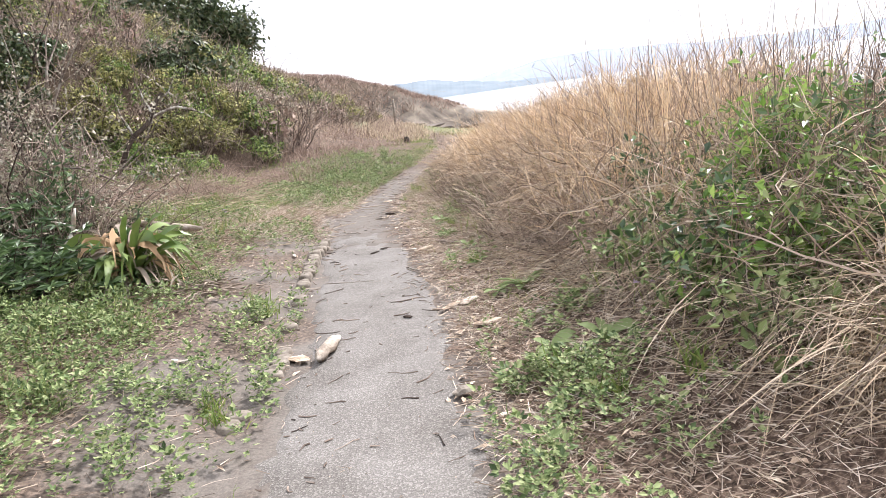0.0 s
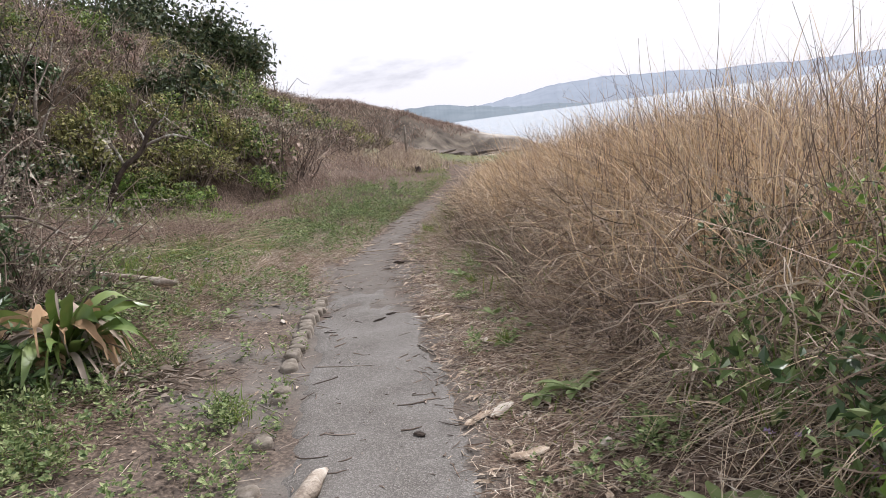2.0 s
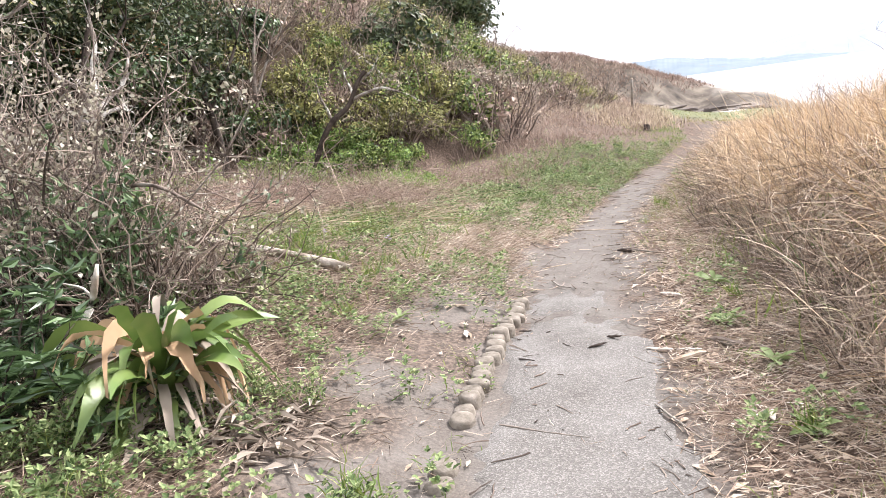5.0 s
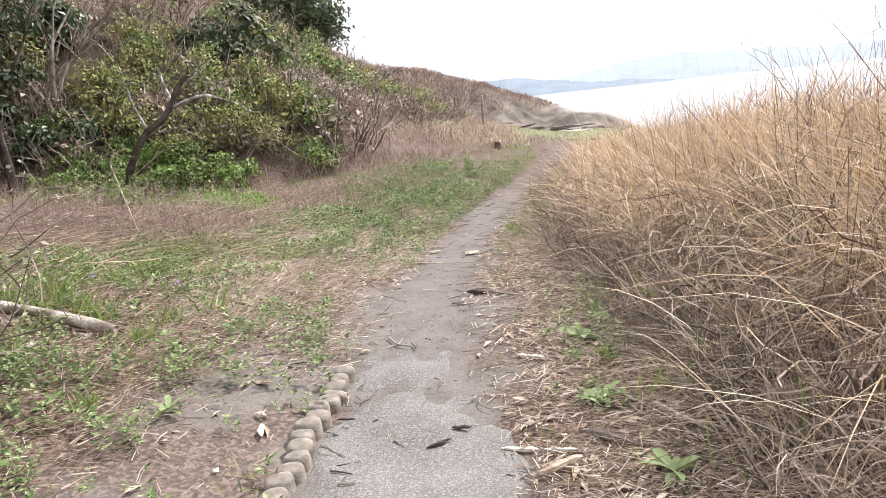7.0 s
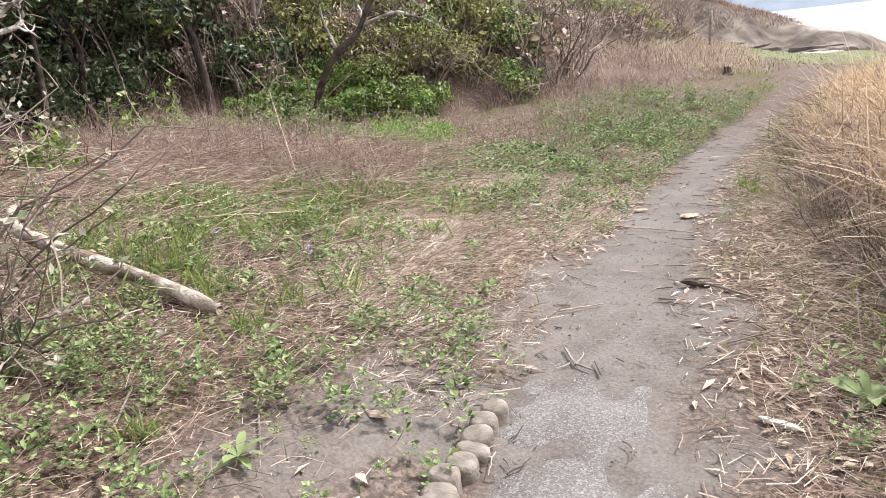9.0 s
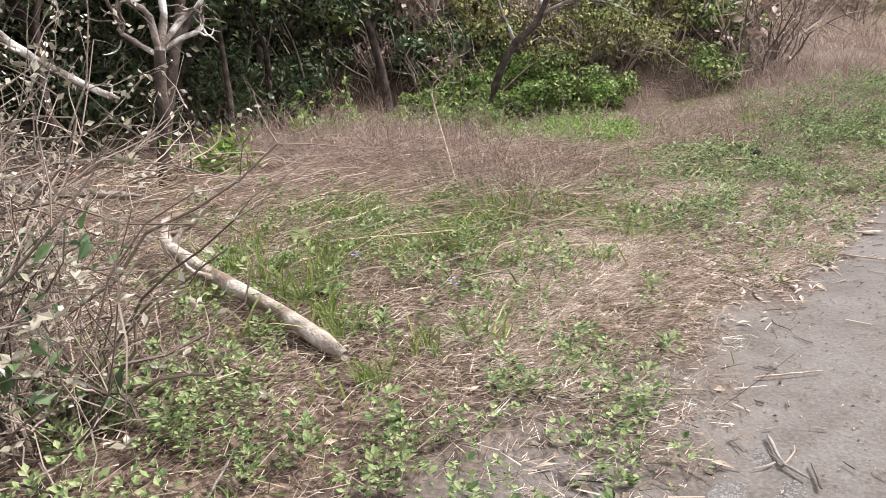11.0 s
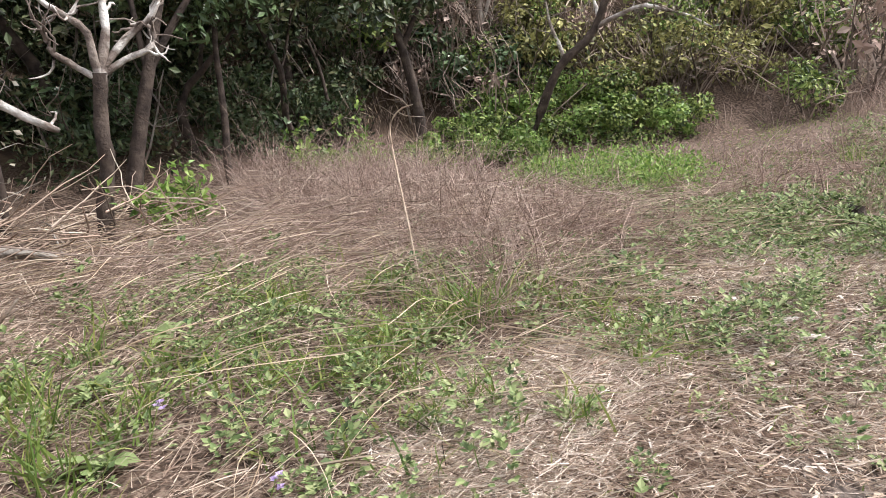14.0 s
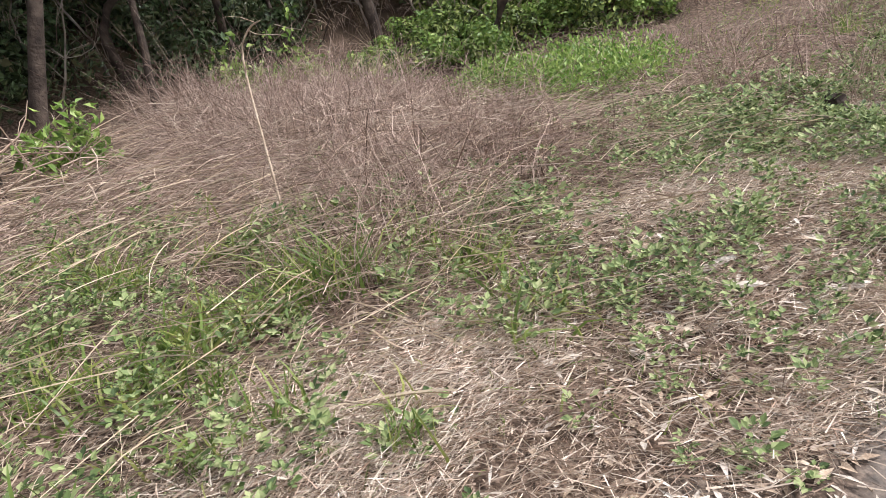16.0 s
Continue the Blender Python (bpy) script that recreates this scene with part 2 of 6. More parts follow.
# ---- mesh helpers ----
def mesh_of(name, verts, faces, mat, smooth=False):
    me = bpy.data.meshes.new(name)
    verts, faces = np.asarray(verts, np.float32).reshape(-1, 3), np.asarray(faces, np.int32)
    n = faces.shape[1]
    me.vertices.add(len(verts))
    me.vertices.foreach_set("co", verts.ravel())
    me.loops.add(faces.size)
    me.loops.foreach_set("vertex_index", faces.ravel())
    me.polygons.add(len(faces))
    me.polygons.foreach_set("loop_start", np.arange(0, faces.size, n, dtype=np.int32))
    me.polygons.foreach_set("use_smooth", np.full(len(faces), smooth))
    me.update(calc_edges=True)
    me.materials.append(mat)
    return me


def join(*shapes):
    """Several (verts, faces) with equal face sizes as one."""
    vs, fs, k = [], [], 0
    for v, f in shapes:
        vs.append(np.asarray(v).reshape(-1, 3))
        fs.append(np.asarray(f) + k)
        k += len(vs[-1])
    return np.concatenate(vs), np.concatenate(fs)


def thing(name, label, category, at=(0, 0, 0), group=""):
    e = new(name)
    e.location = at
    e.empty_display_size = 0.1
    return tagged(e, label, category, group)


def part(name, shape, mat, parent, label="", smooth=False):
    """One mesh under a thing; the shape is in world metres."""
    v, f = shape
    root = parent
    off = np.zeros(3)
    while root is not None:
        off += np.array(root.location)
        root = root.parent
    ob = new(name, mesh_of(name, np.asarray(v).reshape(-1, 3) - off, f, mat, smooth))
    ob.parent = parent
    return tagged(ob, label)


def stuff(name, shape, mat, label, category, kind="stuff", smooth=False):
    v, f = shape
    return tagged(new(name, mesh_of(name, v, f, mat, smooth)), label, category, kind=kind)


def unit(v):
    return v / np.maximum(1e-9, np.linalg.norm(v, axis=-1, keepdims=True))


def heading(n, r=rng):
    a = r.random(n) * 2 * np.pi
    return np.stack([np.cos(a), np.sin(a), np.zeros(n)], 1)


def blades(root, grow, length, width, droop, bend=None, segs=3, r=rng, sag=0.6, kink=0.0):
    """Tapering grass blades: each starts at root along grow and arches over towards bend."""
    n = len(root)
    length, width, droop = (np.broadcast_to(np.asarray(a, float), (n,)) for a in (length, width, droop))
    bend = heading(n, r) if bend is None else bend
    side = unit(np.cross(grow, heading(n, r)) + 1e-4)
    s = np.linspace(0, 1, segs + 1)
    mid = (root[:, None] + grow[:, None] * (length[:, None, None] * s[None, :, None])
           + bend[:, None] * (length * droop)[:, None, None] * (s ** 2)[None, :, None])
    mid[..., 2] -= (length * droop)[:, None] * sag * (s ** 2.4)[None]
    if kink:
        # broken-over stems: past some point each one runs off another way
        at, turn = r.uniform(0.2, 0.85, n), r.normal(size=(n, 3)) * kink * np.array([1, 1, 0.7]) * (r.random(n) ** 0.5)[:, None]
        mid += turn[:, None] * (np.maximum(0, s[None] - at[:, None]) * length[:, None])[..., None]
    w = width[:, None] * 0.5 * (1 - 0.75 * s[None] ** 1.5)
    lo, hi = mid - side[:, None] * w[..., None], mid + side[:, None] * w[..., None]
    v = np.stack([lo, hi], 2)
    v[:, -1, 0] = v[:, -1, 1] = mid[:, -1]
    v = v.reshape(n, -1, 3)[:, :-1]
    k = v.shape[1]
    tri = []
    for i in range(segs):
        a = 2 * i
        if i < segs - 1:
            tri += [(a, a + 1, a + 3), (a, a + 3, a + 2)]
        else:
            tri += [(a, a + 1, a + 2)]
    f = (np.arange(n)[:, None, None] * k + np.array(tri)[None]).reshape(-1, 3)
    return v.reshape(-1, 3), f


def leaves(base, along, length, width, r=rng, fold=0.25, flat=0.5):
    """Folded leaf blades, four triangles each: a stalk end, two shoulders, a midrib point and a tip."""
    n = len(base)
    length, width = (np.broadcast_to(np.asarray(a, float), (n,))[:, None] for a in (length, width))
    upish = unit(np.array([0, 0, 1.0]) * flat + r.normal(size=(n, 3)) * 0.45)
    side = unit(np.cross(along, upish) + 1e-5)
    up = np.cross(side, along)
    m = base + along * length * 0.5 - up * width * fold * 0.3
    tip = base + along * length - up * length * 0.12
    l = base + along * length * 0.45 + side * width * 0.5 + up * width * fold
    q = base + along * length * 0.45 - side * width * 0.5 + up * width * fold
    v = np.stack([base, l, m, q, tip], 1)
    tri = np.array([(0, 2, 1), (0, 3, 2), (1, 2, 4), (2, 3, 4)])
    f = (np.arange(n)[:, None, None] * 5 + tri[None]).reshape(-1, 3)
    return v.reshape(-1, 3), f


def tubes(mid, rad, sides=3, cap=False):
    """Round rods along many polylines (n, k, 3) with radii (n, k)."""
    mid = np.asarray(mid, float)
    n, k, _ = mid.shape
    rad = np.broadcast_to(np.asarray(rad, float), (n, k))
    t = unit(np.gradient(mid, axis=1))
    ref = np.where(np.abs(t[..., 2:3]) > 0.9, np.array([1.0, 0, 0]), np.array([0, 0, 1.0]))
    a = unit(np.cross(t, ref))
    b = np.cross(t, a)
    w = np.arange(sides) * 2 * np.pi / sides
    v = mid[:, :, None] + rad[..., None, None] * (a[:, :, None] * np.cos(w)[None, None, :, None] + b[:, :, None] * np.sin(w)[None, None, :, None])
    f = []
    for i in range(k - 1):
        for j in range(sides):
            p, q = i * sides + j, i * sides + (j + 1) % sides
            f += [(p, q, q + sides), (p, q + sides, p + sides)]
    if cap:
        for e in (0, (k - 1) * sides):
            f += [(e, e + j, e + j + 1) for j in range(1, sides - 1)]
    return v.reshape(-1, 3), (np.arange(n)[:, None, None] * (k * sides) + np.array(f)[None]).reshape(-1, 3)


def wander(start, way, length, k=6, wobble=0.18, lift=0.0, r=rng):
    """Crooked polylines for twigs and limbs."""
    n = len(start)
    length = np.broadcast_to(np.asarray(length, float), (n,))
    pts, d, p = [start], unit(way), start
    for _ in range(k - 1):
        d = unit(d + r.normal(size=(n, 3)) * wobble + np.array([0, 0, lift]))
        p = p + d * (length / (k - 1))[:, None]
        pts.append(p)
    return np.stack(pts, 1)


def scatter(count, x0, x1, y0, y1, chance, r=rng, lift=0.0):
    """Places on the ground inside a rectangle, thinned by chance(x, y); lift raises them."""
    got, have = [], 0
    for _ in range(60):
        x, y = r.uniform(x0, x1, count), r.uniform(y0, y1, count)
        ok = r.random(count) < chance(x, y)
        got.append(np.stack([x[ok], y[ok]], 1))
        have += int(ok.sum())
        if have >= count:
            break
    xy = np.concatenate(got)[:count]
    return np.column_stack([xy, land(xy[:, 0], xy[:, 1]) + lift])


def rising(n, tilt, r=rng):
    """Growth directions, near upright, leaning by about that much."""
    return unit(np.array([0, 0, 1.0]) + heading(n, r) * (np.abs(r.normal(size=n)) * tilt)[:, None])


# ---- ground, path, sea, distance ----
def ground_axis(lo, fine0, fine1, hi, cell, growth=1.13):
    mid = list(np.arange(fine0, fine1, cell))
    s, a = cell, fine1
    while a < hi:
        mid.append(a)
        s *= growth
        a += s
    s, a, low = cell, fine0 - cell, []
    while a > lo:
        low.append(a)
        s *= growth
        a -= s
    return np.array(low[::-1] + mid)


def build_ground():
    xs, ys = ground_axis(-1500, -4.0, 2.6, 60, 0.085), ground_axis(-400, 0.8, 14.0, 420, 0.085, 1.045)
    X, Y = np.meshgrid(xs, ys, indexing="ij")
    Z = land(X, Y)
    nx, ny = X.shape
    idx = np.arange(nx * ny).reshape(nx, ny)
    f = np.stack([idx[:-1, :-1], idx[1:, :-1], idx[1:, 1:], idx[:-1, 1:]], -1).reshape(-1, 4)
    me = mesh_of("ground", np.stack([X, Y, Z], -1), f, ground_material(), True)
    off = np.abs(X - path_mid(Y)) - path_half(Y)
    bare = (1 - step(-0.08, 0.26, off - 0.2 * step(8.0, 9.0, Y) * (1 - step(10.6, 12.5, Y)) * (X < path_mid(Y)) + 0.6 * (0.6 * vnoise(X, Y, 0.35, 5) + 0.4 * vnoise(X, Y, 0.17, 9) - 0.5))) * (1 - 0.75 * step(13.5, 17.5, Y))
    worn = step(-1.5, -0.9, X + 0.4 * (vnoise(X, Y, 0.7, 6) - 0.5)) * step(0.8, 1.6, Y) * (1 - step(8.3, 9.4, Y)) * (X < path_mid(Y)) * (0.35 + 0.65 * step(0.35, 0.6, vnoise(X, Y, 0.5, 7)))
    bare = np.maximum(bare, 0.9 * worn)
    shore = step(45, 58, Y + 5 * (vnoise(X, Y, 6, 8) - 0.5)) * (1 - step(-0.5, 0.6, Z)) + step(-1.0, -2.0, Z)
    meadow = step(26, 33, Y) * (1 - step(46, 54, Y)) * step(-1.5, 0.5, X - toe(Y))
    # under the bank grass, shade between tussocks is put in as dark soil colour
    soil_and_shade = np.maximum(step(0.4, 1.5, toe(Y) - X), step(0.1, 0.5, X - bank_edge(Y)) * (1 - step(17, 20, Y)))
    cliff = step(61.5, 64, Y) * (1 - step(69.5, 72, Y + 1.5 * np.sin(X * 0.9))) * step(-4, 0, X)
    for name, val in (("bare", bare), ("shore", np.clip(shore, 0, 1)), ("meadow", meadow), ("soil_and_shade", soil_and_shade), ("cliff", cliff)):
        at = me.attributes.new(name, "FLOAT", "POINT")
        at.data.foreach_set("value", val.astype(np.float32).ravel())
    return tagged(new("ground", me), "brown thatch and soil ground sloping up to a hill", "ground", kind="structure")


def ground_material():
    m = bpy.data.materials.new("earth")
    m.use_nodes = True
    t = m.node_tree
    b = t.nodes["Principled BSDF"]
    b.inputs["Roughness"].default_value, b.inputs["Specular IOR Level"].default_value = 0.95, 0.15
    tc = t.nodes.new("ShaderNodeTexCoord")

    def layer(scale, stops, detail=8.0):
        n = t.nodes.new("ShaderNodeTexNoise")
        n.inputs["Scale"].default_value, n.inputs["Detail"].default_value, n.inputs["Roughness"].default_value = scale, detail, 0.65
        t.links.new(tc.outputs["Object"], n.inputs["Vector"])
        r = t.nodes.new("ShaderNodeValToRGB")
        for k, (p, c) in enumerate(stops):
            e = r.color_ramp.elements[k] if k < 2 else r.color_ramp.elements.new(p)
            e.position, e.color = p, (*c, 1)
        t.links.new(n.outputs["Fac"], r.inputs[0])
        return r.outputs[0]

    def over(a, b2, name, sharp=None):
        at = t.nodes.new("ShaderNodeAttribute")
        at.attribute_name = name
        x = t.nodes.new("ShaderNodeMix")
        x.data_type = "RGBA"
        t.links.new(at.outputs["Fac"], x.inputs["Factor"])
        t.links.new(a, x.inputs["A"])
        t.links.new(b2, x.inputs["B"])
        return x.outputs["Result"]

    c = layer(38, [(0.36, (0.028, 0.020, 0.015)), (0.5, (0.09, 0.062, 0.045)), (0.6, (0.22, 0.165, 0.125)), (0.72, (0.07, 0.06, 0.035))], 10.0)
    # hill soil; the same dark colour paints the shade below the bank's tussocks
    c = over(c, layer(3, [(0.3, (0.03, 0.022, 0.015)), (0.6, (0.085, 0.06, 0.04)), (0.8, (0.08, 0.08, 0.035))]), "soil_and_shade")
    fine = layer(75, [(0.28, (0.05, 0.043, 0.037)), (0.5, (0.145, 0.13, 0.114)), (0.75, (0.28, 0.255, 0.225))], 12.0)
    broad = layer(3.2, [(0.3, (0.07, 0.058, 0.048)), (0.5, (0.145, 0.129, 0.112)), (0.7, (0.195, 0.182, 0.165))], 9.0)
    dirt = t.nodes.new("ShaderNodeMix")
    dirt.data_type = "RGBA"
    dirt.inputs["Factor"].default_value = 0.55
    t.links.new(fine, dirt.inputs["A"])
    t.links.new(broad, dirt.inputs["B"])
    c = over(c, dirt.outputs["Result"], "bare")
    c = over(c, layer(0.7, [(0.3, (0.09, 0.11, 0.05)), (0.6, (0.16, 0.165, 0.085)), (0.75, (0.26, 0.23, 0.16))]), "meadow")
    c = over(c, layer(0.3, [(0.35, (0.26, 0.235, 0.20)), (0.55, (0.44, 0.41, 0.36)), (0.7, (0.17, 0.15, 0.13))]), "shore")
    c = over(c, layer(0.45, [(0.35, (0.04, 0.034, 0.028)), (0.5, (0.11, 0.092, 0.073)), (0.65, (0.21, 0.18, 0.14))]), "cliff")
    t.links.new(c, b.inputs["Base Color"])
    nb = t.nodes.new("ShaderNodeTexNoise")
    nb.inputs["Scale"].default_value, nb.inputs["Detail"].default_value = 45, 8.0
    t.links.new(tc.outputs["Object"], nb.inputs["Vector"])
    bp = t.nodes.new("ShaderNodeBump")
    bp.inputs["Strength"].default_value, bp.inputs["Distance"].default_value = 0.4, 0.012
    t.links.new(nb.outputs["Fac"], bp.inputs["Height"])
    t.links.new(bp.outputs[0], b.inputs["Normal"])
    return m


def path_material():
    m = bpy.data.materials.new("worn_gravel_paving")
    m.use_nodes = True
    t = m.node_tree
    b = t.nodes["Principled BSDF"]
    b.inputs["Roughness"].default_value, b.inputs["Specular IOR Level"].default_value = 0.9, 0.2
    tc = t.nodes.new("ShaderNodeTexCoord")
    vo = t.nodes.new("ShaderNodeTexVoronoi")
    vo.inputs["Scale"].default_value = 150
    t.links.new(tc.outputs["Object"], vo.inputs["Vector"])
    r = t.nodes.new("ShaderNodeValToRGB")
    els = r.color_ramp.elements
    els[0].position, els[0].color = 0.1, (0.07, 0.064, 0.058, 1)
    els[1].position, els[1].color = 0.9, (0.36, 0.345, 0.315, 1)
    e = els.new(0.55)
    e.color = (0.15, 0.14, 0.127, 1)
    t.links.new(vo.outputs["Color"], r.inputs[0])
    n = t.nodes.new("ShaderNodeTexNoise")
    n.inputs["Scale"].default_value, n.inputs["Detail"].default_value = 2.4, 8.0
    t.links.new(tc.outputs["Object"], n.inputs["Vector"])
    r2 = t.nodes.new("ShaderNodeValToRGB")
    r2.color_ramp.elements[0].position, r2.color_ramp.elements[0].color = 0.32, (0.10, 0.09, 0.078, 1)
    r2.color_ramp.elements[1].position, r2.color_ramp.elements[1].color = 0.68, (0.195, 0.185, 0.17, 1)
    t.links.new(n.outputs["Fac"], r2.inputs[0])
    mx = t.nodes.new("ShaderNodeMix")
    mx.data_type = "RGBA"
    mx.inputs["Factor"].default_value = 0.55
    t.links.new(r.outputs[0], mx.inputs["A"])
    t.links.new(r2.outputs[0], mx.inputs["B"])
    t.links.new(mx.outputs["Result"], b.inputs["Base Color"])
    bp = t.nodes.new("ShaderNodeBump")
    bp.inputs["Strength"].default_value, bp.inputs["Distance"].default_value = 0.5, 0.004
    t.links.new(vo.outputs["Distance"], bp.inputs["Height"])
    t.links.new(bp.outputs[0], b.inputs["Normal"])
    return m


def build_path():
    ys, us = np.arange(-5.0, 19.0, 0.04), np.linspace(-1, 1, 33)
    Y, U = np.meshgrid(ys, us, indexing="ij")
    X = path_mid(Y) + U * (path_half(Y) + 0.16)
    off = np.abs(X - path_mid(Y)) - path_half(Y)
    worn = 0.05 * step(6.4, 9.8, Y + 2.6 * (0.6 * vnoise(X, Y, 0.35, 14) + 0.4 * vnoise(X, Y, 0.12, 15) - 0.5))
    Z = land(X, Y) + 0.016 - worn - 0.05 * step(-0.07, 0.12, off + 0.22 * (0.6 * vnoise(X, Y, 0.31, 11) + 0.4 * vnoise(X, Y, 0.09, 13) - 0.5)) + 0.004 * (vnoise(X, Y, 0.4, 12) - 0.5)
    n, k = X.shape
    idx = np.arange(n * k).reshape(n, k)
    f = np.stack([idx[:-1, :-1], idx[:-1, 1:], idx[1:, 1:], idx[1:, :-1]], -1).reshape(-1, 4)
    tagged(new("path", mesh_of("path", np.stack([X, Y, Z], -1), f, path_material(), True)), "narrow grey gravel-topped footpath with ragged edges", "path", kind="structure")


def build_sea():
    m = bpy.data.materials.new("sea_water")
    m.use_nodes = True
    t = m.node_tree
    b = t.nodes["Principled BSDF"]
    b.inputs["Base Color"].default_value, b.inputs["Roughness"].default_value = (0.30, 0.36, 0.40, 1), 0.22
    tc = t.nodes.new("ShaderNodeTexCoord")
    n = t.nodes.new("ShaderNodeTexNoise")
    n.inputs["Scale"].default_value, n.inputs["Detail"].default_value = 0.5, 5.0
    t.links.new(tc.outputs["Object"], n.inputs["Vector"])
    bp = t.nodes.new("ShaderNodeBump")
    bp.inputs["Strength"].default_value, bp.inputs["Distance"].default_value = 0.5, 0.3
    t.links.new(n.outputs["Fac"], bp.inputs["Height"])
    t.links.new(bp.outputs[0], b.inputs["Normal"])
    v = [(-1500, 30, -4.2), (4200, 30, -4.2), (4200, 4600, -4.2), (-1500, 4600, -4.2)]
    tagged(new("sea", mesh_of("sea", v, [(0, 1, 2, 3)], m)), "pale calm sea across the bay", "sea", kind="structure")


def build_mountains():
    """Hazy ranges across the bay, beyond the water."""
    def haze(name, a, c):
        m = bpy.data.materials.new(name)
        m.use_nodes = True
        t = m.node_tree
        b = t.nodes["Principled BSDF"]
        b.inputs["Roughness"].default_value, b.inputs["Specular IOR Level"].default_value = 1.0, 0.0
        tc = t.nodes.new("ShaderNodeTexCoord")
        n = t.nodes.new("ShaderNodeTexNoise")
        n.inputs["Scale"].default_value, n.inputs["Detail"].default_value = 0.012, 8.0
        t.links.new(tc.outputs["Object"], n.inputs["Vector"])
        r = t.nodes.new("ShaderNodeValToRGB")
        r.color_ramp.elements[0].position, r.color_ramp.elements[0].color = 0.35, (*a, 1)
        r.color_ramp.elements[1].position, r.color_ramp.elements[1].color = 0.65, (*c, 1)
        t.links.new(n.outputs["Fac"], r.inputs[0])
        # distance haze painted in: pale base colour plus an even glow
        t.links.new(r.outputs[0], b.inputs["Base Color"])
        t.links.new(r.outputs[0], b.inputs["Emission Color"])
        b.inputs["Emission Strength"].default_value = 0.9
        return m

    def ridge(name, dist, az0, az1, azs, els, mat, deep, label):
        az = np.linspace(az0, az1, 420)
        el = np.interp(az, azs, els)
        el = el + 0.30 * (vnoise(az, az * 0, 1.9, 21) - 0.5) + 0.13 * (vnoise(az, az * 0, 0.5, 22) - 0.5) + 0.05 * (vnoise(az, az * 0, 0.17, 24) - 0.5)
        top = dist * np.tan(np.radians(np.maximum(0.05, el)))
        rows = []
        for q, hq in ((0.0, 0.0), (0.15, 0.2), (0.45, 0.62), (1.0, 1.0)):
            D = dist - deep * (1 - q)
            wob = 1 + 0.10 * (vnoise(az * 2, np.full_like(az, q * 9), 1.0, 23) - 0.5) * (0 < q < 1)
            rows.append(np.stack([D * np.tan(np.radians(az)), np.full_like(az, D), top * hq * wob * D / dist - 4.6 * (q == 0)], 1))
        v = np.stack(rows, 1)
        n, k = v.shape[:2]
        idx = np.arange(n * k).reshape(n, k)
        f = np.stack([idx[:-1, :-1], idx[1:, :-1], idx[1:, 1:], idx[:-1, 1:]], -1).reshape(-1, 4)
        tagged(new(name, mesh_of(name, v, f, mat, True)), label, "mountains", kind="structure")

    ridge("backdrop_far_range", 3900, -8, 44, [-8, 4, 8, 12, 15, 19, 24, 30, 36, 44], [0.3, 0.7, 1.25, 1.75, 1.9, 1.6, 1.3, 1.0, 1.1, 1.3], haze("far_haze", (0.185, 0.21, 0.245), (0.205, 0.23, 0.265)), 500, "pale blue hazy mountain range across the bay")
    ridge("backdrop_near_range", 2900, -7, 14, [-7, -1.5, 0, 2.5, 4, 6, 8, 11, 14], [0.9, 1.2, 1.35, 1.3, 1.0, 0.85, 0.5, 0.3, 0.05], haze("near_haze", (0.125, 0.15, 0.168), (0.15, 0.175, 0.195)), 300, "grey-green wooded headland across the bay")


build_ground()
build_path()
build_sea()
build_mountains()


# ---- vegetation ----
def off_path(x, y):
    return np.abs(x - path_mid(y)) - path_half(y)


def ragged(x, y):
    """Distance from the bare path's uneven edge, which widens where the edging ends."""
    return off_path(x, y) - 0.18 * step(8.0, 9.0, y) * (1 - step(10.6, 12.5, y)) * (x < path_mid(y)) + 0.5 * (0.6 * vnoise(x, y, 0.45, 57) + 0.4 * vnoise(x, y, 0.16, 58) - 0.5)


def clump_mass(centres, radii, per, leaf, r=rng, shape=(1, 1, 0.8), flat=0.4, hollow=0.55):
    """Leaves scattered in the outer shells of many uneven clumps."""
    n = len(centres)
    k = np.repeat(np.arange(n), per)
    d = unit(r.normal(size=(len(k), 3)))
    rad = np.asarray(radii)[k] * (hollow + (1 - hollow) * r.random(len(k)) ** 0.6) * (0.8 + 0.4 * r.random(len(k)))
    p = np.asarray(centres)[k] + d * rad[:, None] * np.array(shape)
    way = unit(d + r.normal(size=d.shape) * 0.7 + np.array([0, 0, 0.15]))
    size = leaf * r.uniform(0.6, 1.4, len(k))
    return p, way, size


def small_leaves(p, way, size, wide=0.5, r=rng, flat=0.5, face=None):
    """Two-triangle creased leaves for foliage further off."""
    side = unit(np.cross(way, unit(np.array([0, 0, 1.0]) * flat + r.normal(size=way.shape) * 0.5) if face is None else face) + 1e-5)
    up = np.cross(side, way)
    s = np.broadcast_to(np.asarray(size, float), (len(p),))[:, None]
    m = p + way * s * 0.5 + up * s * 0.08
    v = np.stack([p, m + side * s * wide * 0.5, p + way * s, m - side * s * wide * 0.5], 1)
    f = (np.arange(len(p))[:, None, None] * 4 + np.array([(0, 1, 2), (0, 2, 3)])[None]).reshape(-1, 3)
    return v.reshape(-1, 3), f


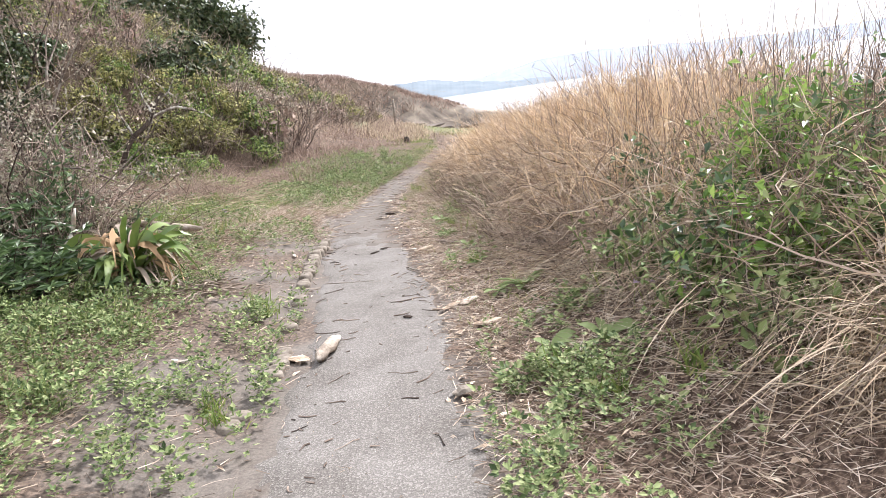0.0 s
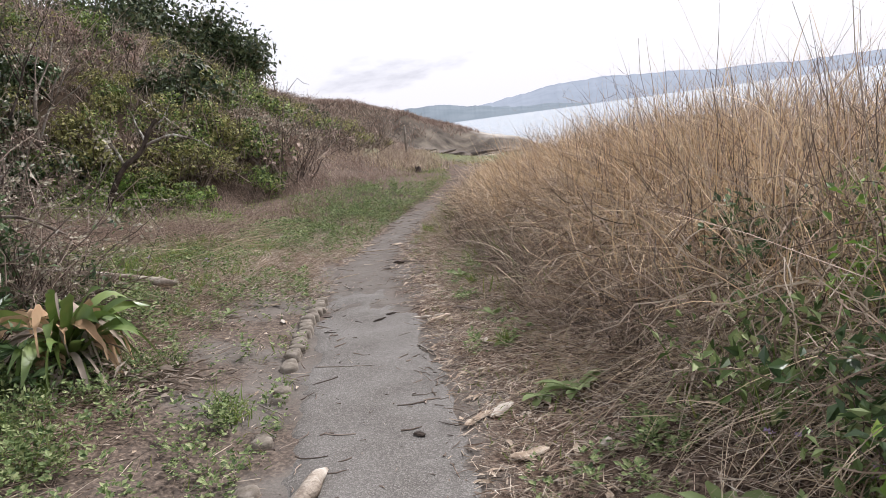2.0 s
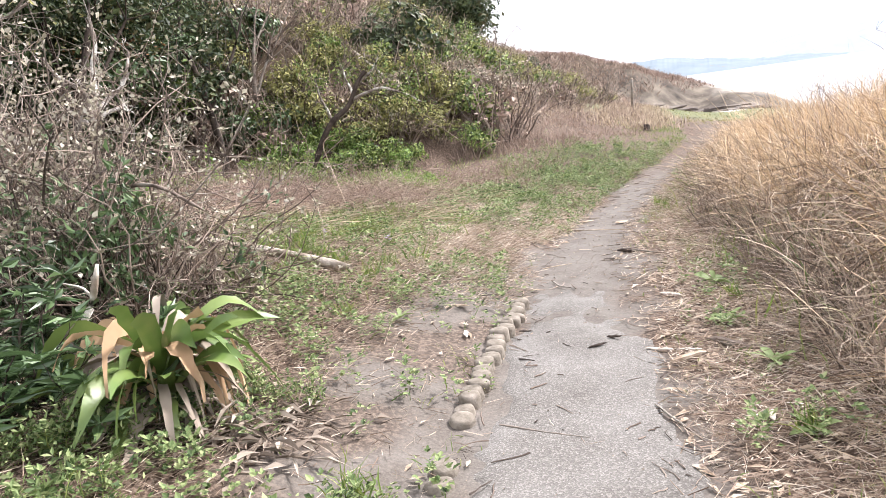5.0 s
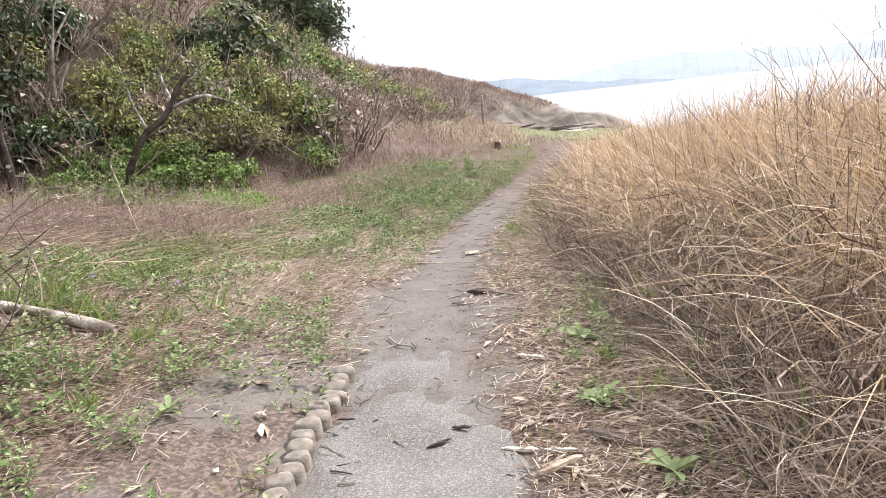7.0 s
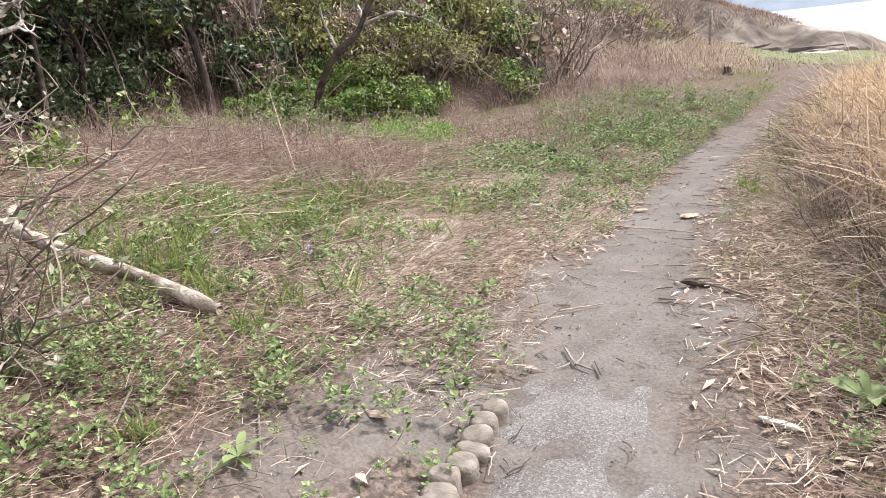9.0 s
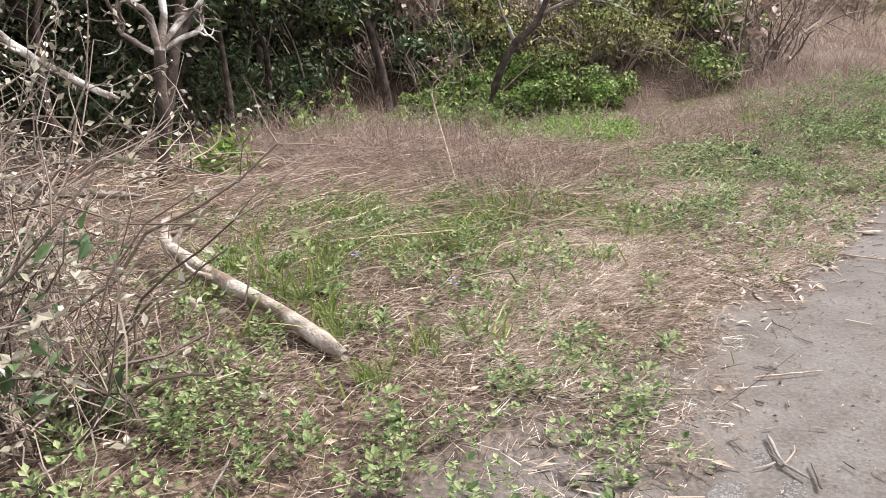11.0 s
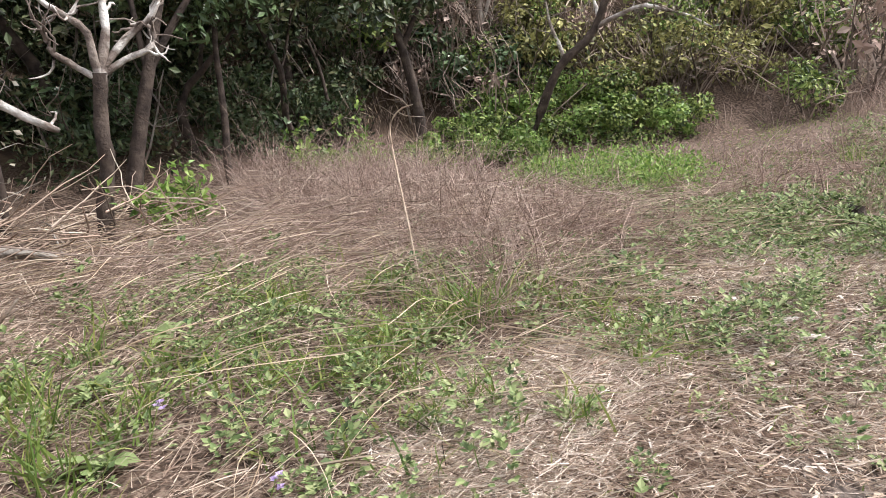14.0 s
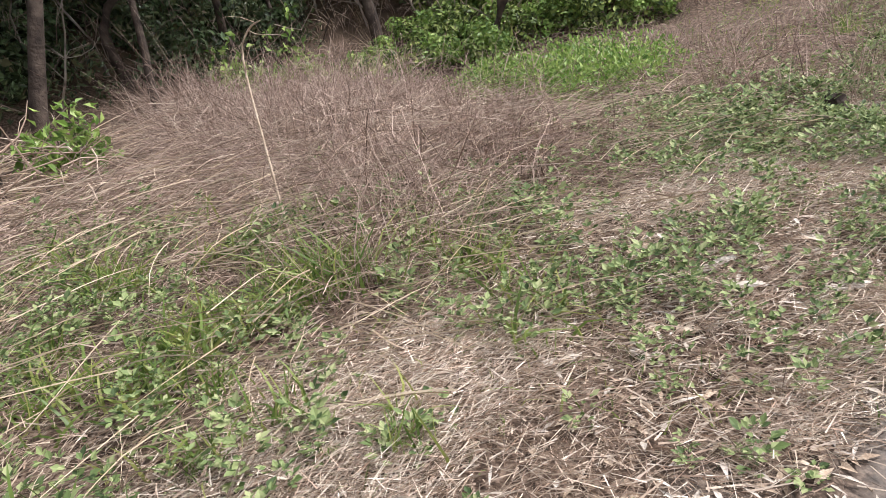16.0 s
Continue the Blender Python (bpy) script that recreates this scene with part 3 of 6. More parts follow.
def tussocks(centres, per, spread, length, width, tilt, droop, lean=(0, 0, 0), segs=4, r=rng, sag=1.0, kink=0.3, free=0.6):
    """Fountains of grass: blades spring from each centre, lean outwards and arch over, the more freely about the larger free is."""
    n = len(centres)
    k = np.repeat(np.arange(n), per)
    m = len(k)
    a, q = r.random(m) * 2 * np.pi, np.sqrt(r.random(m))
    out = np.stack([np.cos(a), np.sin(a), np.zeros(m)], 1)
    root = np.asarray(centres)[k] + out * (q * spread)[:, None]
    root[:, 2] = land(root[:, 0], root[:, 1]) - 0.01
    size = r.uniform(0.7, 1.25, n)[k]
    sway = (heading(n, r) * 0.4)[k] + np.asarray(lean)
    g = unit(np.array([0, 0, 1.0]) + out * (tilt * (0.25 + q) * r.random(m))[:, None] + sway * 0.35 + r.normal(size=(m, 3)) * 0.12)
    long_ = np.broadcast_to(np.asarray(length, float), (n,))[k] * size * r.uniform(0.45, 1.1, m)
    return blades(root, g, long_, r.uniform(*width, m), r.uniform(*droop, m), unit(out + sway + heading(m, r) * free), segs, r, sag, kink)


def build_bank_grass():
    rise = lambda x, y: (0.42 + 0.58 * step(0.0, 0.6, x - bank_edge(y)) + 0.25 * step(0.6, 1.5, x - bank_edge(y))) * np.interp(y, [0, 3, 5, 10, 15, 18, 20], [0.7, 0.8, 1, 0.95, 0.85, 0.7, 0.45]) * (0.8 + 0.4 * vnoise(x, y, 0.9, 34))
    on = lambda x, y: step(0.12, 0.4, x - bank_edge(y)) * np.interp(y, [-2, 3, 5, 12, 17, 20], [0.3, 0.5, 1, 1, 0.9, 0.3]) * (1 - step(2.2, 4.4, x) * 0.75)
    gold = lambda x, y: on(x, y) * step(0.35, 0.65, x - bank_edge(y)) * (0.25 + 0.75 * step(4.0, 6.0, y + 0.5 * (x - 1))) * (0.3 + 0.7 * step(0.3, 0.55, vnoise(x, y, 1.1, 31))) * (1 - 0.7 * step(2.2, 3.2, x - 0.4 * step(9, 14, y)))
    c = scatter(520, 0.7, 5.0, 1.5, 19, gold)
    stuff("tawny_grass", tussocks(c, 46, 0.2, 0.95 * rise(c[:, 0], c[:, 1]), (0.004, 0.0095), 0.55, (0.1, 0.85), (0.12, 0, 0), 6, sag=1.0, kink=0.35, free=3.0), M["tan"], "arching tussocks of tawny dry grass on the bank", "grass")
    c = scatter(300, 0.7, 5.5, 0.8, 19, on)
    stuff("dry_bank_grass", tussocks(c, 42, 0.22, 0.8 * rise(c[:, 0], c[:, 1]), (0.0035, 0.0085), 0.7, (0.1, 0.9), (0.12, 0, 0), 5, sag=1.1, kink=0.6, free=3.0), M["dry"], "tangled tussocks of pale dry grass on the bank", "grass")
    # the overhanging front row
    c = scatter(210, 0.7, 2.4, 1.8, 17, lambda x, y: step(0.1, 0.2, x - bank_edge(y)) * (1 - step(0.4, 0.6, x - bank_edge(y))) * np.interp(y, [1, 5, 10, 17], [0.5, 1, 1, 0.8]))
    for name, pick, mat, label in (("hanging_grass", np.arange(len(c)) % 3 == 0, "thatch", "pale dry grass hanging over the bank's edge"), ("grey_hanging_grass", np.arange(len(c)) % 3 > 0, "stem", "grey-brown dead grass hanging over the bank's edge")):
        q = c[pick]
        stuff(name, tussocks(q, 70, 0.16, np.interp(q[:, 1], [2, 5, 12, 17], [0.3, 0.42, 0.42, 0.4]), (0.003, 0.007), 0.6, (0.0, 0.7), (0.1, 0, 0), 5, sag=1.1, kink=0.9, free=3.0), M[mat], label, "grass")
    p = scatter(8000, 1.0, 5.5, 0.8, 16, lambda x, y: (0.55 + 0.45 * step(4.5, 6.5, y)) * step(0.15, 0.5, x - bank_edge(y)) * (0.35 + step(1.5, 2.3, x)))
    n = len(p)
    stuff("bank_brush", blades(p, rising(n, 0.3), rng.uniform(0.35, 0.9, n) * rise(p[:, 0], p[:, 1]), rng.uniform(0.004, 0.008, n), rng.uniform(-0.1, 0.6, n), None, 4, kink=0.7), M["russet"], "grey-brown dead stems crowding the bank top", "weeds")
    skirt = lambda x, y: step(-0.35, 0.05, x - bank_edge(y) - 0.3 * (1 - step(3, 5, y))) * (1 - step(0.5, 1.3, x - bank_edge(y))) * np.interp(y, [1, 6, 13, 18], [1, 1, 0.8, 0.4])
    p = scatter(15000, 0.6, 3.6, 1.5, 18, skirt, lift=0.01)
    n = len(p)
    p[:, 2] += rng.random(n) ** 2 * 0.35 * step(0, 0.6, p[:, 0] - bank_edge(p[:, 1]))
    g = unit(heading(n) + np.array([-0.5, -0.1, 0.25]) + rng.normal(size=(n, 3)) * 0.25)
    fore = p[:, 1] + rng.normal(size=n) * 0.6 < 5.2
    for name, pick, mat, label in (("bank_thatch", ~fore, "thatch", "grey-brown matted dead grass at the foot of the bank"), ("pale_bank_thatch", fore, "dry", "pale matted dead grass at the foot of the bank")):
        q, m = p[pick], int(pick.sum())
        stuff(name, blades(q, g[pick], rng.uniform(0.08, 0.34, m), rng.uniform(0.0025, 0.006, m), rng.uniform(0.1, 0.6, m), None, 3, kink=0.9), M[mat], label, "grass")
    p = scatter(32000, 0.5, 2.6, 1.2, 14, lambda x, y: step(0.02, 0.12, x - path_mid(y) - path_half(y)) * (1 - step(0.3, 1.0, x - bank_edge(y))), lift=0.006)
    n = len(p)
    p[:, 2] += rng.random(n) ** 2 * 0.03
    stuff("fine_bank_straw", blades(p, unit(heading(n) + np.array([0, 0, 0.25]) + rng.normal(size=(n, 3)) * 0.2), rng.uniform(0.03, 0.13, n), rng.uniform(0.0022, 0.005, n), 0.0, None, 1), M["straw"], "fine pale straw littering the bank foot", "litter")
    p = scatter(2600, 1.2, 2.8, 1.2, 5, lambda x, y: step(0.1, 0.35, x - bank_edge(y)) * (1 - step(0.5, 1.0, x - bank_edge(y))) * step(0.35, 0.6, vnoise(x, y, 0.3, 55)))
    n = len(p)
    stuff("golden_grass", blades(p, rising(n, 0.5), rng.uniform(0.25, 0.55, n), rng.uniform(0.004, 0.009, n), rng.uniform(0.6, 1.3, n), unit(np.array([-0.6, -0.2, 0]) + heading(n)), 6, sag=1.0, kink=0.4), M["dry"], "drooping golden dead grass at the foot of the bank", "grass")
    greenish = lambda x, y: on(x, y) * step(0.5, 0.7, vnoise(x, y, 0.5, 36)) + 0.5 * skirt(x, y) * step(0.6, 0.75, vnoise(x, y, 0.35, 37))
    p = scatter(4500, 0.8, 4.5, 1.5, 16, greenish)
    n = len(p)
    stuff("green_bank_grass", blades(p, rising(n, 0.4), rng.uniform(0.15, 0.5, n), rng.uniform(0.005, 0.013, n), rng.uniform(0.1, 0.8, n), None, 4, kink=0.4), M["blade"], "fresh green grass among dead stalks", "grass")
    face = lambda x, y: step(0.05, 0.3, x - bank_edge(y)) * (1 - step(0.7, 1.2, x - bank_edge(y))) * np.interp(y, [1, 3, 9, 13], [1, 1, 0.9, 0.3])
    m = 2400
    p = scatter(m, 0.9, 3.2, 1.5, 13, face)
    p[:, 2] += rng.uniform(0.02, 0.5, m)
    mid = wander(p, unit(np.array([-0.2, -0.1, 0.0]) + rng.normal(size=(m, 3)) * 0.8), rng.uniform(0.2, 0.6, m), 6, 0.32)
    mid[..., 2] = np.maximum(mid[..., 2], land(mid[..., 0], mid[..., 1]) + 0.008)
    stuff("bank_twigs", tubes(mid, np.linspace(0.0034, 0.0014, 6)[None] * rng.uniform(0.5, 1.5, m)[:, None], 3), M["thatch"], "tangled dead twigs hanging down the bank", "twigs")
    # tall dry stalks standing above the grass
    stand = lambda x, y: step(0.3, 1.0, x - bank_edge(y)) * np.interp(y, [0, 3, 7, 9, 13], [0.9, 1, 0.9, 0.3, 0.12]) * (1 - 0.3 * step(4.5, 6, x))
    p = scatter(1350, 1.2, 6.5, 0.6, 13, stand)
    n = len(p)
    h = rng.uniform(0.45, 1.0, n) * np.interp(p[:, 1], [0, 6, 9, 13], [0.95, 0.95, 0.75, 0.6])
    tall_one = rng.random(n) < 0.08
    h = np.where(tall_one, h * 1.45, h)
    mid = wander(p, rising(n, 0.08), h, 6, 0.07)
    body = tubes(mid, np.linspace(0.0042, 0.0016, 6)[None] * rng.uniform(0.7, 1.3, n)[:, None], 3)
    pick = rng.integers(0, n, 1900)
    seg = rng.integers(2, 6, 1900)
    side = wander(mid[pick, seg], rising(1900, 0.9), rng.uniform(0.04, 0.16, 1900), 3, 0.2)
    twigs = tubes(side, np.array([0.0016, 0.0012, 0.0008])[None], 3)
    stuff("dry_stalks", join(body, twigs), M["stem"], "tall dark dry weed stalks on the bank", "stalks")


def build_bank_brambles():
    r = np.random.default_rng(12)
    spots = scatter(34, 1.2, 3.4, 6.2, 12.5, lambda x, y: step(0.15, 0.6, x - bank_edge(y)), r)
    mid = wander(spots + np.array([0, 0, 0.25]), unit(heading(34, r) + np.array([-0.3, 0, 1.1])), r.uniform(0.6, 1.1, 34), 9, 0.25, -0.14, r)
    canes = tubes(mid, np.linspace(0.0048, 0.002, 9)[None], 4)
    pick, seg = r.integers(0, 34, 420), r.integers(2, 9, 420)
    twigs = tubes(wander(mid[pick, seg], unit(r.normal(size=(420, 3)) + np.array([0, 0, 0.9])), r.uniform(0.08, 0.32, 420), 4, 0.25, 0, r), np.array([0.0022, 0.0018, 0.0013, 0.0009])[None], 3)
    stuff("bramble_canes", join(canes, twigs), M["stem"], "bare arching bramble canes over dry grass", "brambles")


def build_meadow():
    strip = lambda x, y: step(0.0, 0.25, ragged(x, y)) * step(-0.3, 0.3, x - toe(y)) * (x < path_mid(y))
    worn = lambda x, y: step(-1.45, -0.95, x) * step(0.8, 1.6, y) * (1 - step(7.8, 9.0, y))
    matted = lambda x, y: strip(x, y) * (1 - 0.88 * worn(x, y)) * (0.45 + 0.55 * step(0.3, 0.6, vnoise(x, y, 0.8, 41))) * np.interp(y, [1, 3, 13, 20], [0.7, 1, 0.7, 0.35])
    p = scatter(40000, -5.5, 1.0, 2, 16, matted, lift=0.008)
    n = len(p)
    far = step(8, 10, p[:, 1]) * step(-1.2, -2.2, p[:, 0])
    p[:, 2] += rng.random(n) ** 2 * (0.05 + 0.12 * far)
    comb = unit(heading(n) + np.array([0.15, -0.1, 0]) * far[:, None])
    g = unit(comb + np.array([0, 0, 0.22]) + rng.normal(size=(n, 3)) * 0.15)
    size, wide, sink = rng.uniform(0.05, 0.21, n) * (1 + 0.3 * far), rng.uniform(0.0022, 0.0046, n), rng.uniform(0.0, 0.4, n)
    for name, pick, mat, label in (("meadow_thatch", far < 0.5, "thatch", "flattened dead grass lying over the meadow"), ("russet_thatch", far >= 0.5, "russet", "flattened russet dead stems lying over the meadow")):
        stuff(name, blades(p[pick], g[pick], size[pick], wide[pick], sink[pick], None, 2, kink=0.8), M[mat], label, "grass")
    p = scatter(90000, -5.5, 1.0, 2, 14, lambda x, y: strip(x, y) * (1 - 0.93 * worn(x, y)) * np.interp(y, [2, 7, 8, 12, 14], [0.35, 0.6, 1, 0.9, 0.3]), lift=0.006)
    n = len(p)
    p[:, 2] += rng.random(n) ** 2 * 0.035
    stuff("fine_thatch", blades(p, unit(heading(n) + np.array([0, 0, 0.3]) + rng.normal(size=(n, 3)) * 0.2), rng.uniform(0.03, 0.12, n), rng.uniform(0.0022, 0.0048, n), 0.0, None, 1), M["thatch"], "fine reddish-brown dead straw matted over soil", "grass")
    p = scatter(62000, -2.6, 0.3, 7.5, 14, lambda x, y: step(-0.05, 0.2, ragged(x, y)) * (x < path_mid(y)) * step(-1.9, -1.0, x + 0.5 * vnoise(x, y, 0.5, 53)) * (0.15 + 0.85 * step(0.35, 0.6, vnoise(x, y, 0.45, 54))) * np.interp(y, [7.5, 9, 12, 14], [0.3, 1, 1, 0.4]), lift=0.012)
    n = len(p)
    p[:, 2] += rng.random(n) ** 2 * 0.03
    stuff("pale_straw", blades(p, unit(heading(n) + np.array([0, 0, 0.22]) + rng.normal(size=(n, 3)) * 0.18), rng.uniform(0.03, 0.13, n), rng.uniform(0.0024, 0.0055, n), 0.0, None, 1), M["straw"], "pale bleached straw strewn beside the path", "litter")
    pale = lambda x, y: strip(x, y) * step(8.2, 9.4, y) * (1 - step(12, 13.5, y)) * step(-1.0, -1.9, x) * step(0.25, 0.6, vnoise(x, y, 0.6, 42))
    p = scatter(1500, -7, -0.8, 8, 13.5, pale, lift=0.04)
    n = len(p)
    p[:, 2] += rng.random(n) * 0.14
    comb = unit(heading(n) * 1.5 + np.array([0.8, -0.35, 0]))
    stuff("pale_stems", blades(p, unit(comb + np.array([0, 0, 0.12])), rng.uniform(0.25, 0.8, n), rng.uniform(0.003, 0.006, n), rng.uniform(0.0, 0.4, n), None, 6, kink=0.4), M["dry"], "long pale stems lying combed across the meadow", "grass")
    brush = lambda x, y: step(-0.2, 0.5, x - toe(y)) * step(10.0, 11.3, y + 0.35 * (x + 3) + 0.9 * (vnoise(x, y, 0.9, 43) - 0.5)) * (1 - step(12.4, 13.6, y + 1.2 * step(-5.2, -3.6, x))) * step(-1.8, -2.9, x) * (0.2 + 0.8 * step(0.35, 0.6, vnoise(x, y, 0.5, 44)))
    c = scatter(900, -8, -1.0, 9, 14, brush)
    tall = (0.24 + 0.36 * vnoise(c[:, 0], c[:, 1], 0.8, 46)) * (1 + 0.35 * step(-3.4, -5.2, c[:, 0]) * step(9.6, 10.6, c[:, 1]))
    stuff("russet_brush", tussocks(c, 36, 0.2, tall, (0.0018, 0.0042), 1.3, (-0.1, 0.9), (0.2, -0.1, 0), 3, kink=1.2, free=1.5), M["russet"], "dense russet tufts of dead weeds", "weeds")
    p = scatter(7000, -8, -1.0, 9, 14, brush)
    n = len(p)
    p[:, 2] += rng.random(n) * 0.36 * (0.4 + 0.9 * vnoise(p[:, 0], p[:, 1], 0.8, 46))
    stuff("draped_stems", blades(p, unit(heading(n) + rng.normal(size=(n, 3)) * 0.35), rng.uniform(0.1, 0.36, n), rng.uniform(0.002, 0.0046, n), rng.uniform(0.0, 0.6, n), None, 3, kink=0.8), M["thatch"], "grey-brown dead stems draped over the brush", "weeds")
    m = 420
    p = scatter(m, -8, -1.0, 9.4, 14, brush)
    mid = wander(p, rising(m, 0.5), rng.uniform(0.3, 0.75, m), 6, 0.16)
    pick, seg = rng.integers(0, m, 3000), rng.integers(1, 6, 3000)
    tw = wander(mid[pick, seg], unit(rng.normal(size=(3000, 3)) + np.array([0, 0, 0.7])), rng.uniform(0.05, 0.24, 3000), 3, 0.25)
    stuff("dead_weed_stems", join(tubes(mid, np.linspace(0.0035, 0.0015, 6)[None], 3), tubes(tw, np.array([0.0016, 0.0012, 0.0008])[None], 3)), M["russet"], "branching grey-brown dead weed stems", "weeds")
    low = lambda x, y: strip(x, y) * step(12.5, 14, y) * step(-0.3, -1.2, x - 0.5 * path_mid(y)) * step(0.4, 0.65, vnoise(x, y, 1.3, 45)) + 0.9 * step(0, 0.7, x - toe(y)) * step(16, 18, y) * (1 - step(0.6, 2.2, x - toe(y)))
    c = scatter(420, -6, 2, 12, 40, low)
    stuff("meadow_brush", tussocks(c, 24, 0.2, 0.22 + 0.4 * vnoise(c[:, 0], c[:, 1], 0.9, 50), (0.0035, 0.008), 0.9, (-0.1, 0.8), segs=3, kink=1.0, free=1.5), M["russet"], "dead reddish weeds in tufts along the hill foot", "weeds")


def build_weeds():
    """Low leafy weeds in patches."""
    beds = [(-1.0, 7.75, 0.55, 1.0), (-0.95, 8.2, 0.35, 0.8), (-1.45, 6.7, 0.5, 0.8), (-2.2, 7.3, 0.6, 0.9), (-1.7, 4.0, 0.75, 1.0), (-1.3, 4.6, 0.4, 0.9), (-2.2, 3.2, 0.9, 0.9), (-2.3, 4.4, 0.7, 1.2), (-1.5, 2.9, 0.6, 1.2), (-0.55, 3.3, 0.22, 0.9), (-0.6, 4.9, 0.25, 0.9),
            (-1.2, 10.6, 0.7, 1.2), (-1.5, 11.9, 0.8, 1.7), (-1.0, 13.6, 1.0, 1.6), (-0.6, 16.0, 1.2, 1.8), (-0.2, 18.0, 1.0, 1.6), (-1.8, 12.8, 0.8, 1.5), (-1.5, 5.9, 0.4, 0.8), (-2.6, 8.8, 0.8, 0.6), (-1.9, 9.0, 0.6, 0.6), (-2.0, 10.6, 0.6, 0.7), (-1.0, 9.2, 0.4, 0.6), (-3.4, 9.6, 0.7, 0.6), (-0.9, 12.6, 0.7, 1.3), (-3.0, 10.4, 0.6, 0.4), (-0.2, 16.5, 0.9, 1.2), (-0.7, 15.2, 0.8, 1.2), (-1.9, 6.6, 0.5, 0.4), (-1.5, 7.4, 0.5, 0.4), (-2.3, 9.7, 0.6, 0.35), (-3.0, 9.3, 0.8, 0.35), (-1.2, 9.6, 0.5, 0.35), (-0.8, 10.2, 0.4, 0.6),
            (-0.9, 2.3, 0.3, 0.9), (-1.2, 2.0, 0.4, 0.9), (-0.6, 2.6, 0.2, 0.8), (-1.6, 2.4, 0.5, 1.2), (-0.75, 3.6, 0.25, 0.7), (-1.0, 3.1, 0.3, 0.7), (-0.5, 4.1, 0.2, 0.7), (1.1, 2.2, 0.3, 1.3), (1.2, 2.9, 0.3, 1.3), (1.0, 1.9, 0.25, 1.1), (1.35, 3.7, 0.25, 0.9),
            (1.05, 3.2, 0.35, 0.7), (1.15, 2.5, 0.4, 0.8), (0.95, 5.6, 0.2, 0.5), (0.85, 7.9, 0.2, 0.8), (0.85, 7.05, 0.15, 0.7), (-0.5, 14.8, 0.8, 1.0), (-2.8, 8.4, 0.5, 0.5), (-0.75, 6.0, 0.3, 0.3)]
    pts, r = [], np.random.default_rng(21)
    for x, y, rad, dens in beds:
        n = int(185 * dens * (rad / 0.5) ** 1.6 * (1.0 if y < 12 else 0.8))
        q = r.normal(size=(n, 2)) * rad * 0.72 + np.array([x, y])
        q = q[r.random(len(q)) < 0.15 + 1.2 * step(0.35, 0.6, vnoise(q[:, 0], q[:, 1], 0.22, 48))]
        pts.append(q[off_path(q[:, 0], q[:, 1]) > 0.02])
    xy = np.concatenate(pts)
    xy = xy[r.random(len(xy)) < np.where((xy[:, 0] > -1.3) & (np.abs(xy[:, 1] - 9.5) < 0.9), 0.14, np.where(xy[:, 1] < 7.6, np.where(xy[:, 0] < -1.2, 0.55, 0.5), np.where(xy[:, 1] < 10.3, 0.58, 0.65)))]
    n, per = len(xy), 15
    base = np.column_stack([xy, land(xy[:, 0], xy[:, 1])])
    size = r.uniform(0.55, 1.3, n)
    k = np.repeat(np.arange(n), per)
    a = r.random(len(k)) * 2 * np.pi
    lift = r.uniform(0.0, 1.0, len(k))
    flat = np.stack([np.cos(a), np.sin(a), np.zeros(len(k))], 1)
    start = base[k] + flat * (r.uniform(0.0, 0.03, len(k)) * size[k])[:, None]
    start[:, 2] += 0.015 + lift * 0.10 * size[k] * (0.5 + 1.3 * vnoise(xy[k, 0], xy[k, 1], 0.4, 52))
    way = unit(flat + np.array([0, 0, 1.0]) * (0.1 + 0.6 * lift)[:, None] + r.normal(size=flat.shape) * 0.2)
    big = 0.042 * size[k] * r.uniform(0.6, 1.3, len(k))
    across = unit(np.cross(way, unit(np.array([0, 0, 1.0]) + r.normal(size=way.shape) * 0.3)) + 1e-5)
    # each leaf is cut into a tip and two side lobes
    lobes = [small_leaves(start + way * (big * along)[:, None], unit(way + across * turn), big * s, 0.62, r, 1.5) for along, turn, s in ((0.4, 0.0, 0.65), (0.3, 0.9, 0.5), (0.3, -0.9, 0.5))]
    stuff("leafy_weeds", join(*lobes), M["green"], "low green mugwort rosettes with cut leaves in patches", "weeds")
    # grass tufts
    tufts = [(-2.2, 10.0, 1.7), (-2.32, 9.9, 1.5), (-1.72, 9.32, 1.0), (-2.45, 9.85, 1.2), (-2.95, 9.5, 1.0), (-3.3, 8.65, 1.0), (-1.4, 9.45, 0.8), (-1.95, 7.98, 1.2), (-2.15, 8.08, 1.3), (-2.45, 8.15, 1.3), (-2.75, 8.25, 1.3), (-1.65, 7.75, 0.8), (-3.1, 8.32, 1.1), (-1.6, 8.05, 0.9), (-2.5, 8.4, 1.2), (-2.9, 8.8, 1.0), (-0.62, 3.2, 0.7), (-0.55, 3.05, 0.7), (-0.62, 4.85, 0.8), (-0.72, 5.0, 0.8), (1.0, 5.65, 0.8), (0.95, 7.6, 0.7), (-2.2, 10.4, 1.1), (-1.75, 9.1, 0.8), (0.6, 12.2, 0.8), (0.68, 11.8, 0.8), (1.15, 3.0, 0.8), (1.3, 2.6, 0.9), (1.6, 2.4, 1.0), (-1.9, 15.5, 1.4), (-2.4, 10.0, 1.1), (-2.7, 9.1, 0.9), (-1.5, 6.9, 0.7), (-2.0, 9.3, 0.8)]
    for x, y, s in tufts:
        m = 46
        q = np.array([x, y, float(land(x, y))]) + np.column_stack([r.normal(size=(m, 2)) * 0.045 * s, np.zeros(m)])
        th = tagged(new("grass_tuft", mesh_of("grass_tuft", *[v for v in blades(q - np.array([x, y, float(land(x, y))]), rising(m, 0.5, r), r.uniform(0.09, 0.26, m) * s, r.uniform(0.005, 0.011, m), r.uniform(0.1, 0.8, m), None, 4, r)], M["blade"])), "fresh green grass tuft among dead stems", "grass tuft", "tufts in the meadow")
